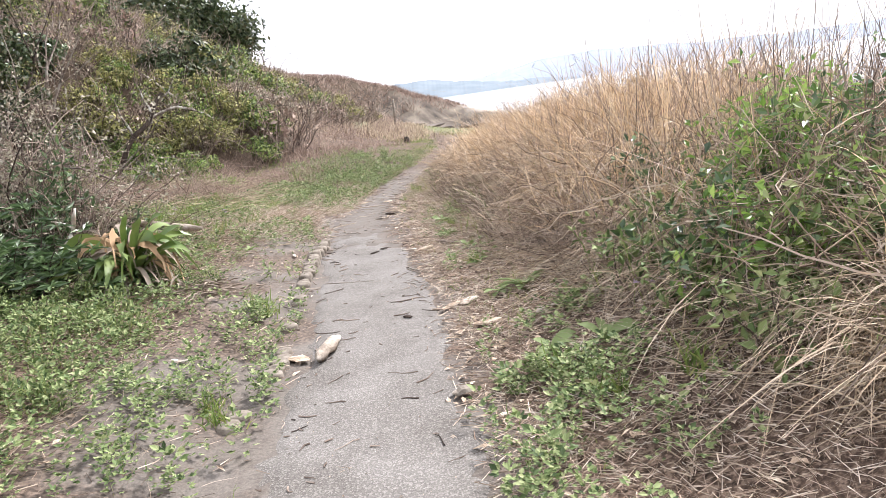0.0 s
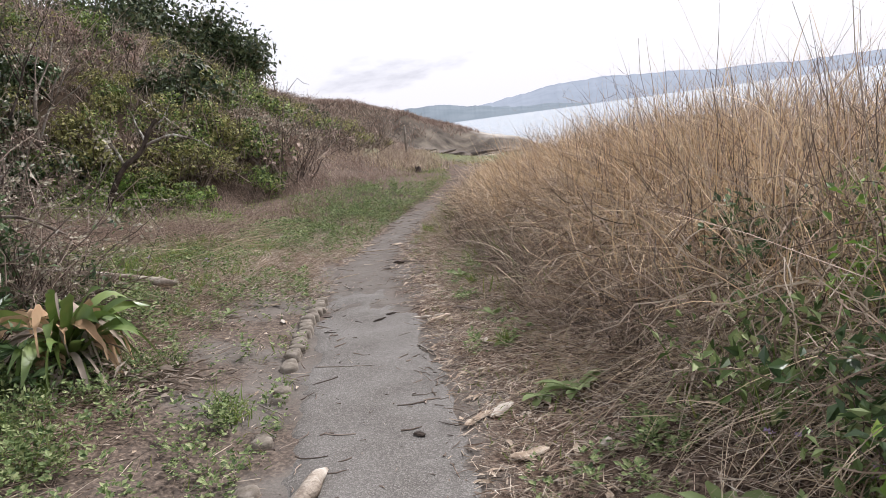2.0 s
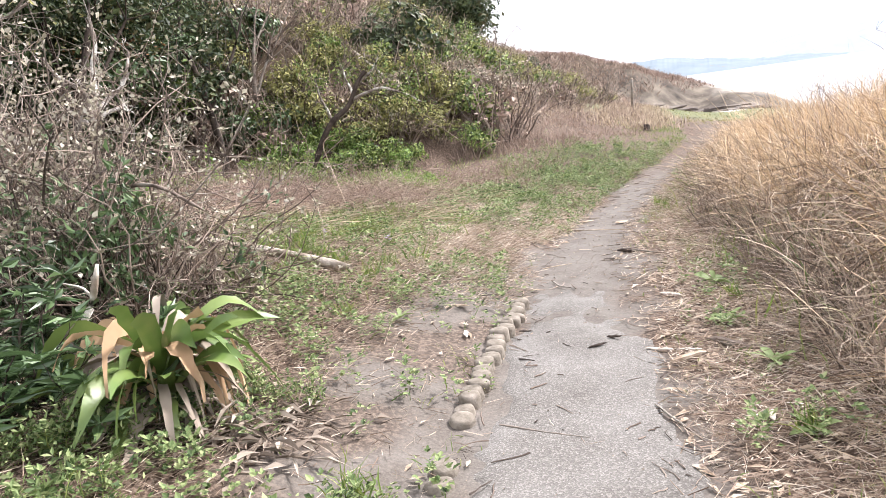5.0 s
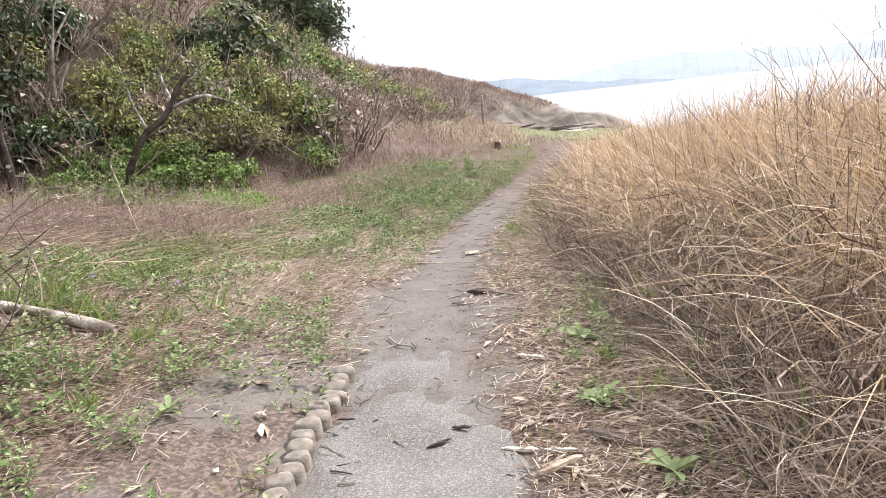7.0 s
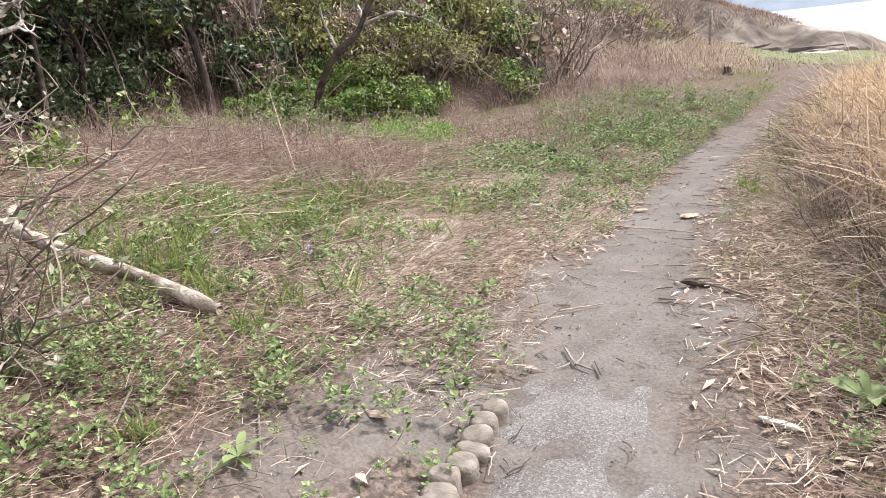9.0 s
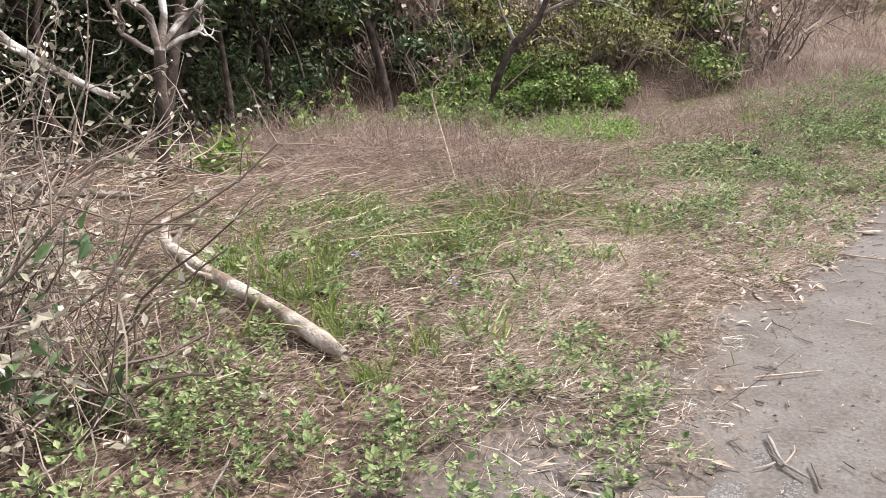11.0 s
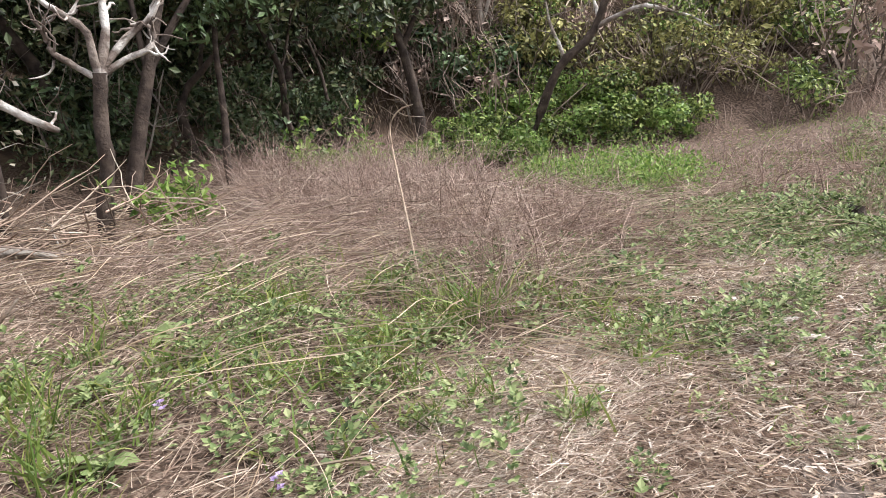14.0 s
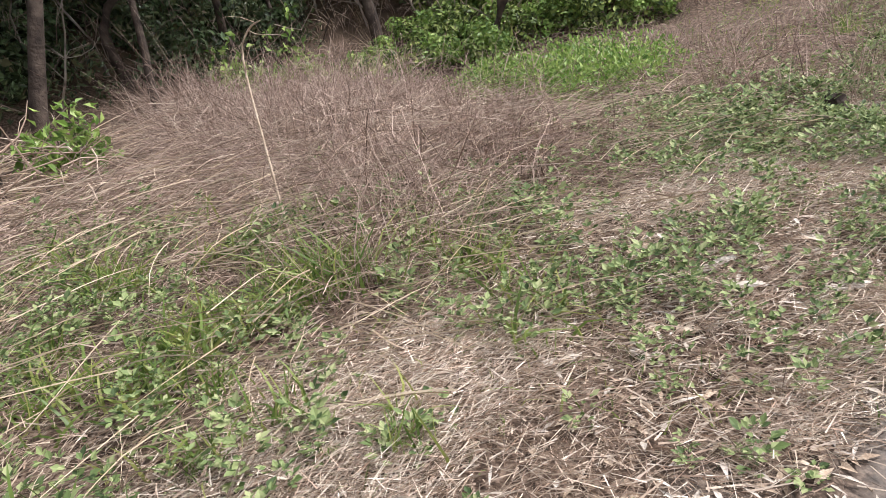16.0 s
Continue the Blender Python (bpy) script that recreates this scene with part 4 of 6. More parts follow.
        th.location = (x, y, float(land(x, y)))
    lush = lambda x, y: (0.6 * np.exp(-((x + 2.7) ** 2 / 0.5 + (y - 9.5) ** 2 / 0.35)) + np.exp(-((x + 2.1) ** 2 / 0.2 + (y - 10.0) ** 2 / 0.15)) + np.exp(-((x + 2.2) ** 2 / 0.3 + (y - 8.2) ** 2 / 0.12))) * step(0.5, 0.66, vnoise(x, y, 0.3, 49))
    p = scatter(1600, -4.6, -1.2, 7.5, 11, lush)
    n = len(p)
    stuff("lush_grass", blades(p, rising(n, 0.6), rng.uniform(0.10, 0.26, n), rng.uniform(0.006, 0.014, n), rng.uniform(0.1, 0.9, n), None, 4, kink=0.3), M["blade"], "fresh green grass growing through dead stems", "grass")
    thin = lambda x, y: step(0.02, 0.2, off_path(x, y)) * step(0.5, 1.5, x - toe(y)) * (x < 1.4) * (0.12 + step(0.5, 0.7, vnoise(x, y, 0.5, 47))) * np.interp(y, [2, 10, 13, 20, 24], [0.4, 0.5, 1.8, 2.0, 1.3])
    p = scatter(16000, -5, 1.4, 2, 26, thin)
    n = len(p)
    stuff("meadow_grass", blades(p, rising(n, 0.7), rng.uniform(0.03, 0.12, n), rng.uniform(0.004, 0.008, n), rng.uniform(0.1, 0.8, n), None, 2), M["blade"], "short green grass through thatch", "grass")


def build_litter():
    edge_r = lambda x, y: step(-0.10, 0.02, x - path_mid(y) - path_half(y)) * (1 - step(0.1, 0.6, x - bank_edge(y))) * np.interp(y, [1, 3, 10, 16], [0.9, 1, 0.9, 0.3])
    edge_l = lambda x, y: (x < path_mid(y)) * step(-0.05, 0.1, off_path(x, y)) * step(-4, -2, x) * (0.10 + 0.5 * step(0.55, 0.75, vnoise(x, y, 0.6, 51)))
    heap = lambda x, y: np.exp(-((x + 0.75) ** 2 / 0.35 + (y - 11.1) ** 2 / 1.1)) * 2 * step(-0.02, 0.1, off_path(x, y))
    few = lambda x, y: (0.005 + 0.006 * step(7, 9, y)) * (off_path(x, y) < 0)
    p = scatter(11500, -3.5, 2.4, 1.5, 17, lambda x, y: edge_r(x, y) + edge_l(x, y) + heap(x, y) + few(x, y), lift=0.012)
    n = len(p)
    p[:, 2] += rng.random(n) ** 2 * 0.03 * (off_path(p[:, 0], p[:, 1]) > 0)
    mid = wander(p, unit(heading(n) + np.array([0.15, 0.5, 0]) + rng.normal(size=(n, 3)) * np.array([0, 0, 0.12])), rng.uniform(0.02, 0.14, n) ** 1.05, 2, 0.1)
    mid[..., 2] = np.maximum(mid[..., 2], land(mid[..., 0], mid[..., 1]) + 0.006)
    stuff("straw_litter", tubes(mid, rng.uniform(0.0012, 0.0034, n)[:, None] * np.array([1, 0.7])[None], 3), M["thatch"], "dead straw and twig litter along the path", "litter")
    # flat bark scraps
    p = scatter(1900, -2.2, 1.6, 1.5, 14, lambda x, y: edge_r(x, y) * 0.5 + edge_l(x, y) * 0.4 + heap(x, y) * 2.2 + 0.15 * few(x, y), lift=0.014)
    n = len(p)
    stuff("bark_scraps", leaves(p, unit(heading(n) + rng.normal(size=(n, 3)) * 0.08), rng.uniform(0.03, 0.11, n), rng.uniform(0.012, 0.035, n), flat=3.0, fold=0.15), M["chip"], "scraps of bark and dry leaf on bare soil", "litter")

    # bleached scraps heaped beside the path
    p = scatter(420, -1.9, 0.0, 9.2, 12.6, lambda x, y: heap(x, y) + 0.25 * step(0.02, 0.1, off_path(x, y)), lift=0.022)
    n = len(p)
    stuff("bleached_scraps", leaves(p, unit(heading(n) + rng.normal(size=(n, 3)) * 0.1), rng.uniform(0.03, 0.10, n), rng.uniform(0.007, 0.02, n), flat=3.0, fold=0.12), M["white"], "bleached bark scraps strewn beside the path", "litter")
    p = scatter(420, -1.2, 1.6, 1.5, 16, lambda x, y: (1 - step(0.02, 0.15, off_path(x, y))) * (0.25 + 0.75 * step(-0.3, 0.0, off_path(x, y))), lift=0.02)
    mid = wander(p, heading(len(p)), 0.03 + 0.16 * rng.random(len(p)) ** 2, 5, 0.3)
    mid[..., 2] = land(mid[..., 0], mid[..., 1]) + 0.02 - 0.012 * step(7, 9.5, mid[..., 1])
    stuff("path_twigs", tubes(mid, np.linspace(0.0035, 0.0018, 5)[None] * rng.uniform(0.6, 1.5, len(p))[:, None], 4), M["stem"], "small dark twigs strewn on the path", "twigs")
    # crumbs of soil, twig and gravel trodden into the bare path
    for name, count, mat, label in (("path_crumbs", 900, "chip", "brown crumbs of bark and twig on the path"), ("path_gravel", 2600, "concrete", "loose grey gravel on the bare path")):
        p = scatter(count, -1.2, 1.6, 1.5, 15, lambda x, y: (1 - step(0.0, 0.2, off_path(x, y))) * (0.12 + 0.88 * step(6.5, 8.5, y)), lift=0.004)
        p[:, 2] += 0.016 * (1 - step(6.8, 7.8, p[:, 1])) * (off_path(p[:, 0], p[:, 1]) < -0.05)
        n = len(p)
        stuff(name, leaves(p, unit(heading(n) + rng.normal(size=(n, 3)) * 0.15), 0.004 + 0.022 * rng.random(n) ** 3, 0.003 + 0.008 * rng.random(n) ** 2, flat=2.0, fold=0.4), M[mat], label, "litter")


build_bank_grass()
build_bank_brambles()
build_meadow()
build_weeds()
build_litter()


# ---- hillside, woods and shrubs ----
def bushes(centres, radius, lumps, per, leaf, r, squash=0.8, wide=0.55, shell=(0.7, 1.05)):
    """Leaves for lumpy bushes: each centre carries several dense clumps whose leaves face outwards, with dark gaps between."""
    n = len(centres)
    radius = np.broadcast_to(np.asarray(radius, float), (n,))
    k = np.repeat(np.arange(n), lumps)
    d = unit(r.normal(size=(len(k), 3)) + np.array([0, 0, 0.35]))
    c = np.asarray(centres)[k] + d * (radius[k] * r.uniform(0.35, 0.85, len(k)))[:, None] * np.array([1, 1, squash])
    rad = radius[k] * r.uniform(0.24, 0.48, len(k))
    k = np.repeat(np.arange(len(c)), per)
    d = unit(r.normal(size=(len(k), 3)) + np.array([0, 0, 0.2]))
    p = c[k] + d * (rad[k] * r.uniform(*shell, len(k)))[:, None] * np.array([1, 1, squash])
    face = unit(d + np.array([0, 0, 0.5]) + r.normal(size=d.shape) * 0.4)
    way = unit(np.cross(face, r.normal(size=d.shape)) + d * 0.25)
    size = leaf * r.uniform(0.5, 1.4, len(k))
    return small_leaves(p - way * size[:, None] * 0.5, way, size, wide, r, face=face)


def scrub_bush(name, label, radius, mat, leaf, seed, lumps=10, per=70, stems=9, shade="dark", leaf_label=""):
    """One dense bush, built at the origin: stems, outer leaves and larger leaves inside in the shade material."""
    r = np.random.default_rng(seed)
    th = thing(name, label, "shrub")
    base = np.column_stack([r.normal(size=(stems, 2)) * radius * 0.3, np.full(stems, -0.05)])
    main = wander(base, unit(np.column_stack([base[:, :2] / radius * 1.2, np.ones(stems)]) + r.normal(size=(stems, 3)) * 0.25), radius * r.uniform(1.1, 1.9, stems), 5, 0.22, 0.0, r)
    m = stems * 3
    tw = wander(main[r.integers(0, stems, m), r.integers(1, 5, m)], unit(r.normal(size=(m, 3)) + np.array([0, 0, 0.6])), radius * r.uniform(0.25, 0.7, m), 3, 0.25, 0.0, r)
    tagged(part("branchwork", join(tubes(main, np.linspace(0.012, 0.005, 5)[None], 3), tubes(tw, np.linspace(0.006, 0.0025, 3)[None], 3)), M["stem" if mat != "dark" else "darkbark"], th), kind="stuff")
    if mat:
        c = np.array([[0, 0, radius * 0.7]])
        tagged(part("foliage", bushes(c, radius, lumps, per, leaf, r), M[mat], th, leaf_label), kind="stuff")
        # where this material is darker, the bush's interior shade is put into leaf colour
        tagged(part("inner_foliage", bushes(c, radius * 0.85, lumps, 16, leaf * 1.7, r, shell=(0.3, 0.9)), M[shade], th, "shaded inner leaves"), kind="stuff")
    return th


def build_hillside():
    r = np.random.default_rng(31)
    slope = lambda x, y: step(0.0, 0.8, toe(y) - x) * np.interp(y, [8, 12, 16, 30, 60, 75], [0.3, 0.5, 1.0, 0.9, 0.7, 0.5])
    open_ = lambda x, y: slope(x, y) * step(13, 17, y - 0.25 * (x + 4)) * (0.4 + 0.6 * step(0.3, 0.6, vnoise(x, y, 1.7, 61)))
    # dead brush in tufts, thick enough to hide the soil
    for name, mat, count, x0, x1, y0, y1, per, size, width, label in (
            ("hill_brush", "russet", 800, -14, 1, 13, 32, 24, 0.42, (0.005, 0.011), "russet dead brush in tufts on the hillside"),
            ("grey_hill_brush", "dry", 700, -14, 1, 13, 32, 24, 0.40, (0.005, 0.011), "grey dead brush in tufts on the hillside"),
            ("far_hill_brush", "russet", 1200, -24, 5, 30, 72, 14, 0.6, (0.014, 0.03), "russet dead brush on the far hillside"),
            ("far_grey_brush", "thatch", 1100, -24, 5, 30, 72, 14, 0.55, (0.014, 0.03), "grey dead brush on the far hillside")):
        c = scatter(count, x0, x1, y0, y1, open_, r)
        stuff(name, tussocks(c, per, 0.2 if y0 < 20 else 0.4, size * (0.55 + 0.9 * vnoise(c[:, 0], c[:, 1], 1.5, 66)), width, 1.0, (-0.1, 0.8), segs=3, r=r, kink=1.0), M[mat], label, "brush")
    crest = scatter(900, -8, 9, 62, 92, lambda x, y: step(0.0, 0.8, land(x, y, False)), r)
    stuff("headland_brush", tussocks(crest, 16, 0.6, 0.55, (0.03, 0.06), 0.8, (0, 0.5), segs=2, r=r), M["russet"], "low dry brush over the far headland", "brush")
    # leafy scrub: single bushes with brown brush between them
    protos = {
        "green": [scrub_bush("green_bush", "dense green leafy bush on the brown hillside", 0.55, "scrub", 0.058, 400 + i, per=104, shade="scrub") for i in range(3)],
        "olive": [scrub_bush("yellow_bush", "yellow-green thin-leaved bush on the slope", 0.55, "olive", 0.056, 410 + i, per=84, stems=12, shade="olive") for i in range(3)],
        "dark": [scrub_bush("evergreen_bush", "dark glossy evergreen bush on the hillside", 0.7, "dark", 0.10, 420 + i) for i in range(2)],
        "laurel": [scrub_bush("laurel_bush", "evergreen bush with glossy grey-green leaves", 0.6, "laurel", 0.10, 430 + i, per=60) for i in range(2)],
        "bare": [scrub_bush("bare_bush", "tangled bare brown bush on the slope", 0.6, "russet", 0.06, 440 + i, lumps=8, per=22, stems=38, shade="russet") for i in range(2)],
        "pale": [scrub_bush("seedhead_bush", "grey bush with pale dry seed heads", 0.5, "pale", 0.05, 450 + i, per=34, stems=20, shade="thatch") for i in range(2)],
    }
    wood = lambda x, y: step(0.9, 1.5, toe(y) - x) * (1 - step(15.4, 16.4, y))
    plan = (("green", 50, -15, 0.5, 15.5, 36, lambda x, y: slope(x, y) * (0.1 + step(0.45, 0.7, vnoise(x, y, 2.4, 63))) * np.interp(y, [15, 22, 40], [1.4, 1.0, 0.4]), 0.9, 1.8),
            ("olive", 84, -15, 0.5, 16, 46, lambda x, y: slope(x, y) * (0.15 + step(0.45, 0.7, vnoise(x, y, 3.0, 62))), 0.8, 1.8),
            ("dark", 24, -20, -3, 17, 48, lambda x, y: slope(x, y) * step(2.5, 6, toe(y) - x) * (0.1 + step(0.42, 0.66, vnoise(x, y, 3.4, 65))), 0.8, 1.7),
            ("bare", 50, -14, 0.5, 16, 42, lambda x, y: slope(x, y), 0.8, 1.5),
            ("pale", 56, -11, 0.3, 17, 36, lambda x, y: slope(x, y) * step(0.4, 0.65, vnoise(x, y, 2.2, 67)), 0.7, 1.2),
            ("olive", 12, -6.2, -2.6, 16.4, 19.5, lambda x, y: step(0.2, 0.8, toe(y) - x), 0.9, 1.5), ("olive", 14, -11, -6, 15.6, 19, lambda x, y: step(0.3, 0.9, toe(y) - x), 0.9, 1.5), ("bare", 12, -11, -6, 15.6, 19, lambda x, y: step(0.3, 0.9, toe(y) - x), 0.9, 1.4), ("laurel", 9, -11, -6.5, 15.6, 19, lambda x, y: step(0.3, 0.9, toe(y) - x), 0.9, 1.4),
            ("dark", 34, -14, -6.8, 7, 16, wood, 0.8, 1.4), ("laurel", 26, -11, -6.8, 7, 16, wood, 0.7, 1.2))
    for kind, count, x0, x1, y0, y1, chance, lo, hi in plan:
        for x, y, z in scatter(count, x0, x1, y0, y1, chance, r):
            copy_thing(protos[kind][int(r.integers(len(protos[kind])))], pose(x, y, z - 0.05, 0, 0, r.uniform(0, 360)) @ Matrix.Scale(r.uniform(lo, hi), 4))
    # the first of each stand in the scrub too
    spots = {"green": ((-2.9, 17.8), (-7.6, 21.0), (-5.0, 16.9)), "olive": ((-3.75, 18.0), (-6.4, 20.0), (-4.6, 17.6)), "dark": ((-8.6, 17.4), (-9.4, 19.0)), "laurel": ((-7.9, 16.4), (-8.5, 13.2)), "bare": ((-4.4, 19.6), (-6.0, 17.6)), "pale": ((-3.3, 21.5), (-5.2, 21.2))}
    for kind, places in spots.items():
        for th, (x, y) in zip(protos[kind], places):
            th.location = (x, y, float(land(x, y)) - 0.05)
    # the flat beyond
    q = scatter(3500, -1, 9, 22, 42, lambda x, y: step(0, 1, x - toe(y)) * 0.8, r)
    n = len(q)
    stuff("far_meadow_grass", blades(q, rising(n, 0.5, r), r.uniform(0.03, 0.08, n), r.uniform(0.012, 0.03, n), r.uniform(0, 0.6, n), None, 2, r), M["olive"], "short green grass on the flat by the shore", "grass")
    q = scatter(5000, -1.5, 4, 22, 40, lambda x, y: step(-0.3, 0.6, x - toe(y)) * (1 - step(1.2, 2.4, x - toe(y) - 0.5)), r)
    n = len(q)
    stuff("straw_grass", blades(q, rising(n, 0.5, r), r.uniform(0.12, 0.34, n), r.uniform(0.010, 0.02, n), r.uniform(0, 0.7, n), None, 2, r), M["dry"], "straw-coloured grass at the hill foot", "grass")


def grow(start, way, length, radius, depth, r, out, spread=0.75, lift=0.05, wobble=0.2, kids=3, taper=0.45):
    """Collects crooked limbs as (polyline, radii) lists by depth."""
    mid = wander(np.array([start]), np.array([way]), length, 7, wobble, lift, r)[0]
    rad = np.linspace(radius, radius * taper, 7)
    out.setdefault(depth, []).append((mid, rad))
    if depth == 0:
        return
    for i in range(kids):
        a = min(6, int(r.integers(3, 7))) if i else 6
        d = unit(mid[a] - mid[a - 1])
        w = unit(d + unit(r.normal(size=3)) * spread)
        grow(mid[a], w, length * r.uniform(0.5, 0.8), rad[a] * r.uniform(0.6, 0.85), depth - 1, r, out, spread, lift, wobble + (0.1 if taper > 0.5 else 0.0), kids, taper)


def tree(name, label, at, way, length, radius, depth, seed, bark, leaf=None, per=10, leaf_size=0.09, crown_label="", kids=3, spread=0.75, sides=7, spread_leaf=0.28, wobble=0.2, taper=0.45):
    r = np.random.default_rng(seed)
    z = float(land(at[0], at[1])) - 0.05
    th = thing(name, label, "tree", (at[0], at[1], z))
    out = {}
    grow(np.array([at[0], at[1], z]), unit(np.array(way, float)), length, radius, depth, r, out, spread, kids=kids, wobble=wobble, taper=taper)
    for d, limbs in sorted(out.items(), reverse=True):
        every = 1 if d else 3
        shape = tubes(np.stack([m[::every] for m, _ in limbs]), np.stack([q[::every] for _, q in limbs]), sides if d == depth else (5 if d == depth - 1 else 3))
        ob = part("trunk" if d == depth else ("limbwork" if d == depth - 1 else "twigwork"), shape, M[bark], th, smooth=True)
        if d < depth:
            tagged(ob, kind="stuff")
    if leaf:
        tips = np.concatenate([m[3:] for d in (0, 1) for m, _ in out.get(d, [])])
        k = np.repeat(np.arange(len(tips)), per)
        p = tips[k] + r.normal(size=(len(k), 3)) * spread_leaf
        way2 = unit(r.normal(size=p.shape) + np.array([0, 0, -0.1]))
        part("crown", small_leaves(p, way2, leaf_size * r.uniform(0.6, 1.4, len(k)), 0.5, r), M[leaf], th, crown_label)["kind"] = "stuff"
    return th


def shrub(name, label, at, radius, height, stems, seed, stem_mat, leaf_mat=None, count=900, leaf_size=0.06, leaf_wide=0.55, leaf_label="", rosette=0, thick=0.008, wobble=0.2, lift=0.0, tilt=0.5, folded=False):
    """A bush: crooked branching stems from the root and leaves along their outer halves."""
    r = np.random.default_rng(seed)
    z = float(land(at[0], at[1])) - 0.03
    th = thing(name, label, "shrub", (at[0], at[1], z))
    base = np.array([at[0], at[1], z]) + np.column_stack([r.normal(size=(stems, 2)) * radius * 0.3, np.zeros(stems)])
    base[:, 2] = land(base[:, 0], base[:, 1]) - 0.02
    out = np.column_stack([(base[:, :2] - np.array(at)[:2]) / max(0.05, radius) * 0.8, np.ones(stems)])
    main = wander(base, unit(out + r.normal(size=out.shape) * np.array([tilt, tilt, 0.1])), height * r.uniform(0.65, 1.15, stems), 8, wobble, lift, r)
    tagged(part("branchwork", tubes(main, np.linspace(thick, thick * 0.35, 8)[None] * r.uniform(0.6, 1.3, stems)[:, None], 5), M[stem_mat], th), kind="stuff")
    m = stems * 7
    pick, seg = r.integers(0, stems, m), r.integers(2, 8, m)
    tw = wander(main[pick, seg], unit(r.normal(size=(m, 3)) + np.array([0, 0, 0.5])), height * r.uniform(0.12, 0.4, m), 5, 0.25, 0.0, r)
    tagged(part("twigwork", tubes(tw, np.linspace(thick * 0.4, thick * 0.12, 5)[None], 3), M[stem_mat], th), kind="stuff")
    if leaf_mat:
        spots = np.concatenate([tw[:, 2:].reshape(-1, 3), main[:, 5:].reshape(-1, 3)])
        if rosette:
            tips = np.concatenate([tw[:, -1], main[:, -1]])
            tips = tips[r.integers(0, len(tips), count // rosette)]
            k = np.repeat(np.arange(len(tips)), rosette)
            a = r.random(len(k)) * 2 * np.pi
            way = unit(np.stack([np.cos(a), np.sin(a), r.uniform(-0.1, 0.7, len(k))], 1))
            p = tips[k]
        else:
            k = r.integers(0, len(spots), count)
            p = spots[k] + r.normal(size=(count, 3)) * 0.03
            way = unit(r.normal(size=p.shape) + np.array([0, 0, 0.3]))
        size = leaf_size * r.uniform(0.6, 1.35, len(p))
        shape = leaves(p, way, size, size * leaf_wide, r) if folded else small_leaves(p, way, size, leaf_wide, r)
        tagged(part("foliage", shape, M[leaf_mat], th, leaf_label), kind="stuff")
    return th


def limb(spine, r0, r1, r, k=12, knots=0.14):
    """One crooked limb through a few places, with knots."""
    spine = np.array(spine, float)
    t = np.linspace(0, 1, k)
    mid = np.stack([np.interp(t, np.linspace(0, 1, len(spine)), spine[:, c]) for c in range(3)], 1)
    mid[1:-1] += r.normal(size=(k - 2, 3)) * r0 * 0.45
    mid[1:-1] = 0.5 * mid[1:-1] + 0.25 * (mid[:-2] + mid[2:])
    return mid, np.linspace(r0, r1, k) * r.uniform(1 - knots, 1 + knots, k)


def bare_tree():
    """A single dark stem with a knotted, lichen-white crown of curling limbs."""
    r = np.random.default_rng(4)
    x, y = -5.93, 9.95
    z = float(land(x, y))
    th = thing("bare_tree", "small bare tree with lichen-white knotted curling branches", "tree", (x, y, z))
    mid, rad = limb([(x, y, z - 0.1), (-5.89, 10.04, 0.99), (-5.86, 10.09, 1.29), (-5.85, 10.13, 1.59), (-5.83, 10.16, 1.84)], 0.062, 0.052, r)
    part("trunk", tubes(mid[None], rad[None], 9), M["darkbark"], th, "dark grey-brown bark", True)
    twigs, twig_rad = [], []
    for spine, r0 in (([(-5.84, 10.15, 1.8), (-5.91, 10.0, 1.93), (-5.99, 9.91, 2.03), (-5.93, 9.86, 2.16), (-5.9, 9.8, 2.3)], 0.028), ([(-5.83, 10.16, 1.8), (-5.8, 10.13, 2.12), (-5.9, 10.05, 2.29), (-6.0, 9.95, 2.38), (-6.0, 9.8, 2.6)], 0.034), ([(-5.83, 10.16, 1.78), (-5.78, 10.28, 2.14), (-5.8, 10.31, 2.4), (-5.7, 10.36, 2.75), (-5.78, 10.42, 3.05)], 0.042),
                      ([(-5.83, 10.17, 1.82), (-5.76, 10.36, 1.93), (-5.66, 10.51, 1.97), (-5.62, 10.6, 2.1), (-5.68, 10.53, 2.2), (-5.73, 10.44, 2.17)], 0.028), ([(-5.83, 10.17, 1.84), (-5.75, 10.38, 2.08), (-5.64, 10.56, 2.22), (-5.6, 10.7, 2.42), (-5.66, 10.86, 2.65)], 0.032)):
        mid, rad = limb(spine, r0, r0 * 0.5, r)
        part("limb", tubes(mid[None], rad[None], 7), M["lichen"], th, "lichen-white limb", True)
        for _ in range(9):
            a = int(r.integers(4, 12))
            twigs.append(wander(mid[a][None], unit(r.normal(size=(1, 3)) + np.array([0, 0, 0.5])), r.uniform(0.15, 0.4), 7, 0.38, 0.03, r)[0])
            twig_rad.append(np.linspace(rad[a] * 0.55, rad[a] * 0.22, 7))
    tagged(part("twigwork", tubes(np.stack(twigs), np.stack(twig_rad), 5), M["lichen"], th, smooth=True), kind="stuff")
    return th


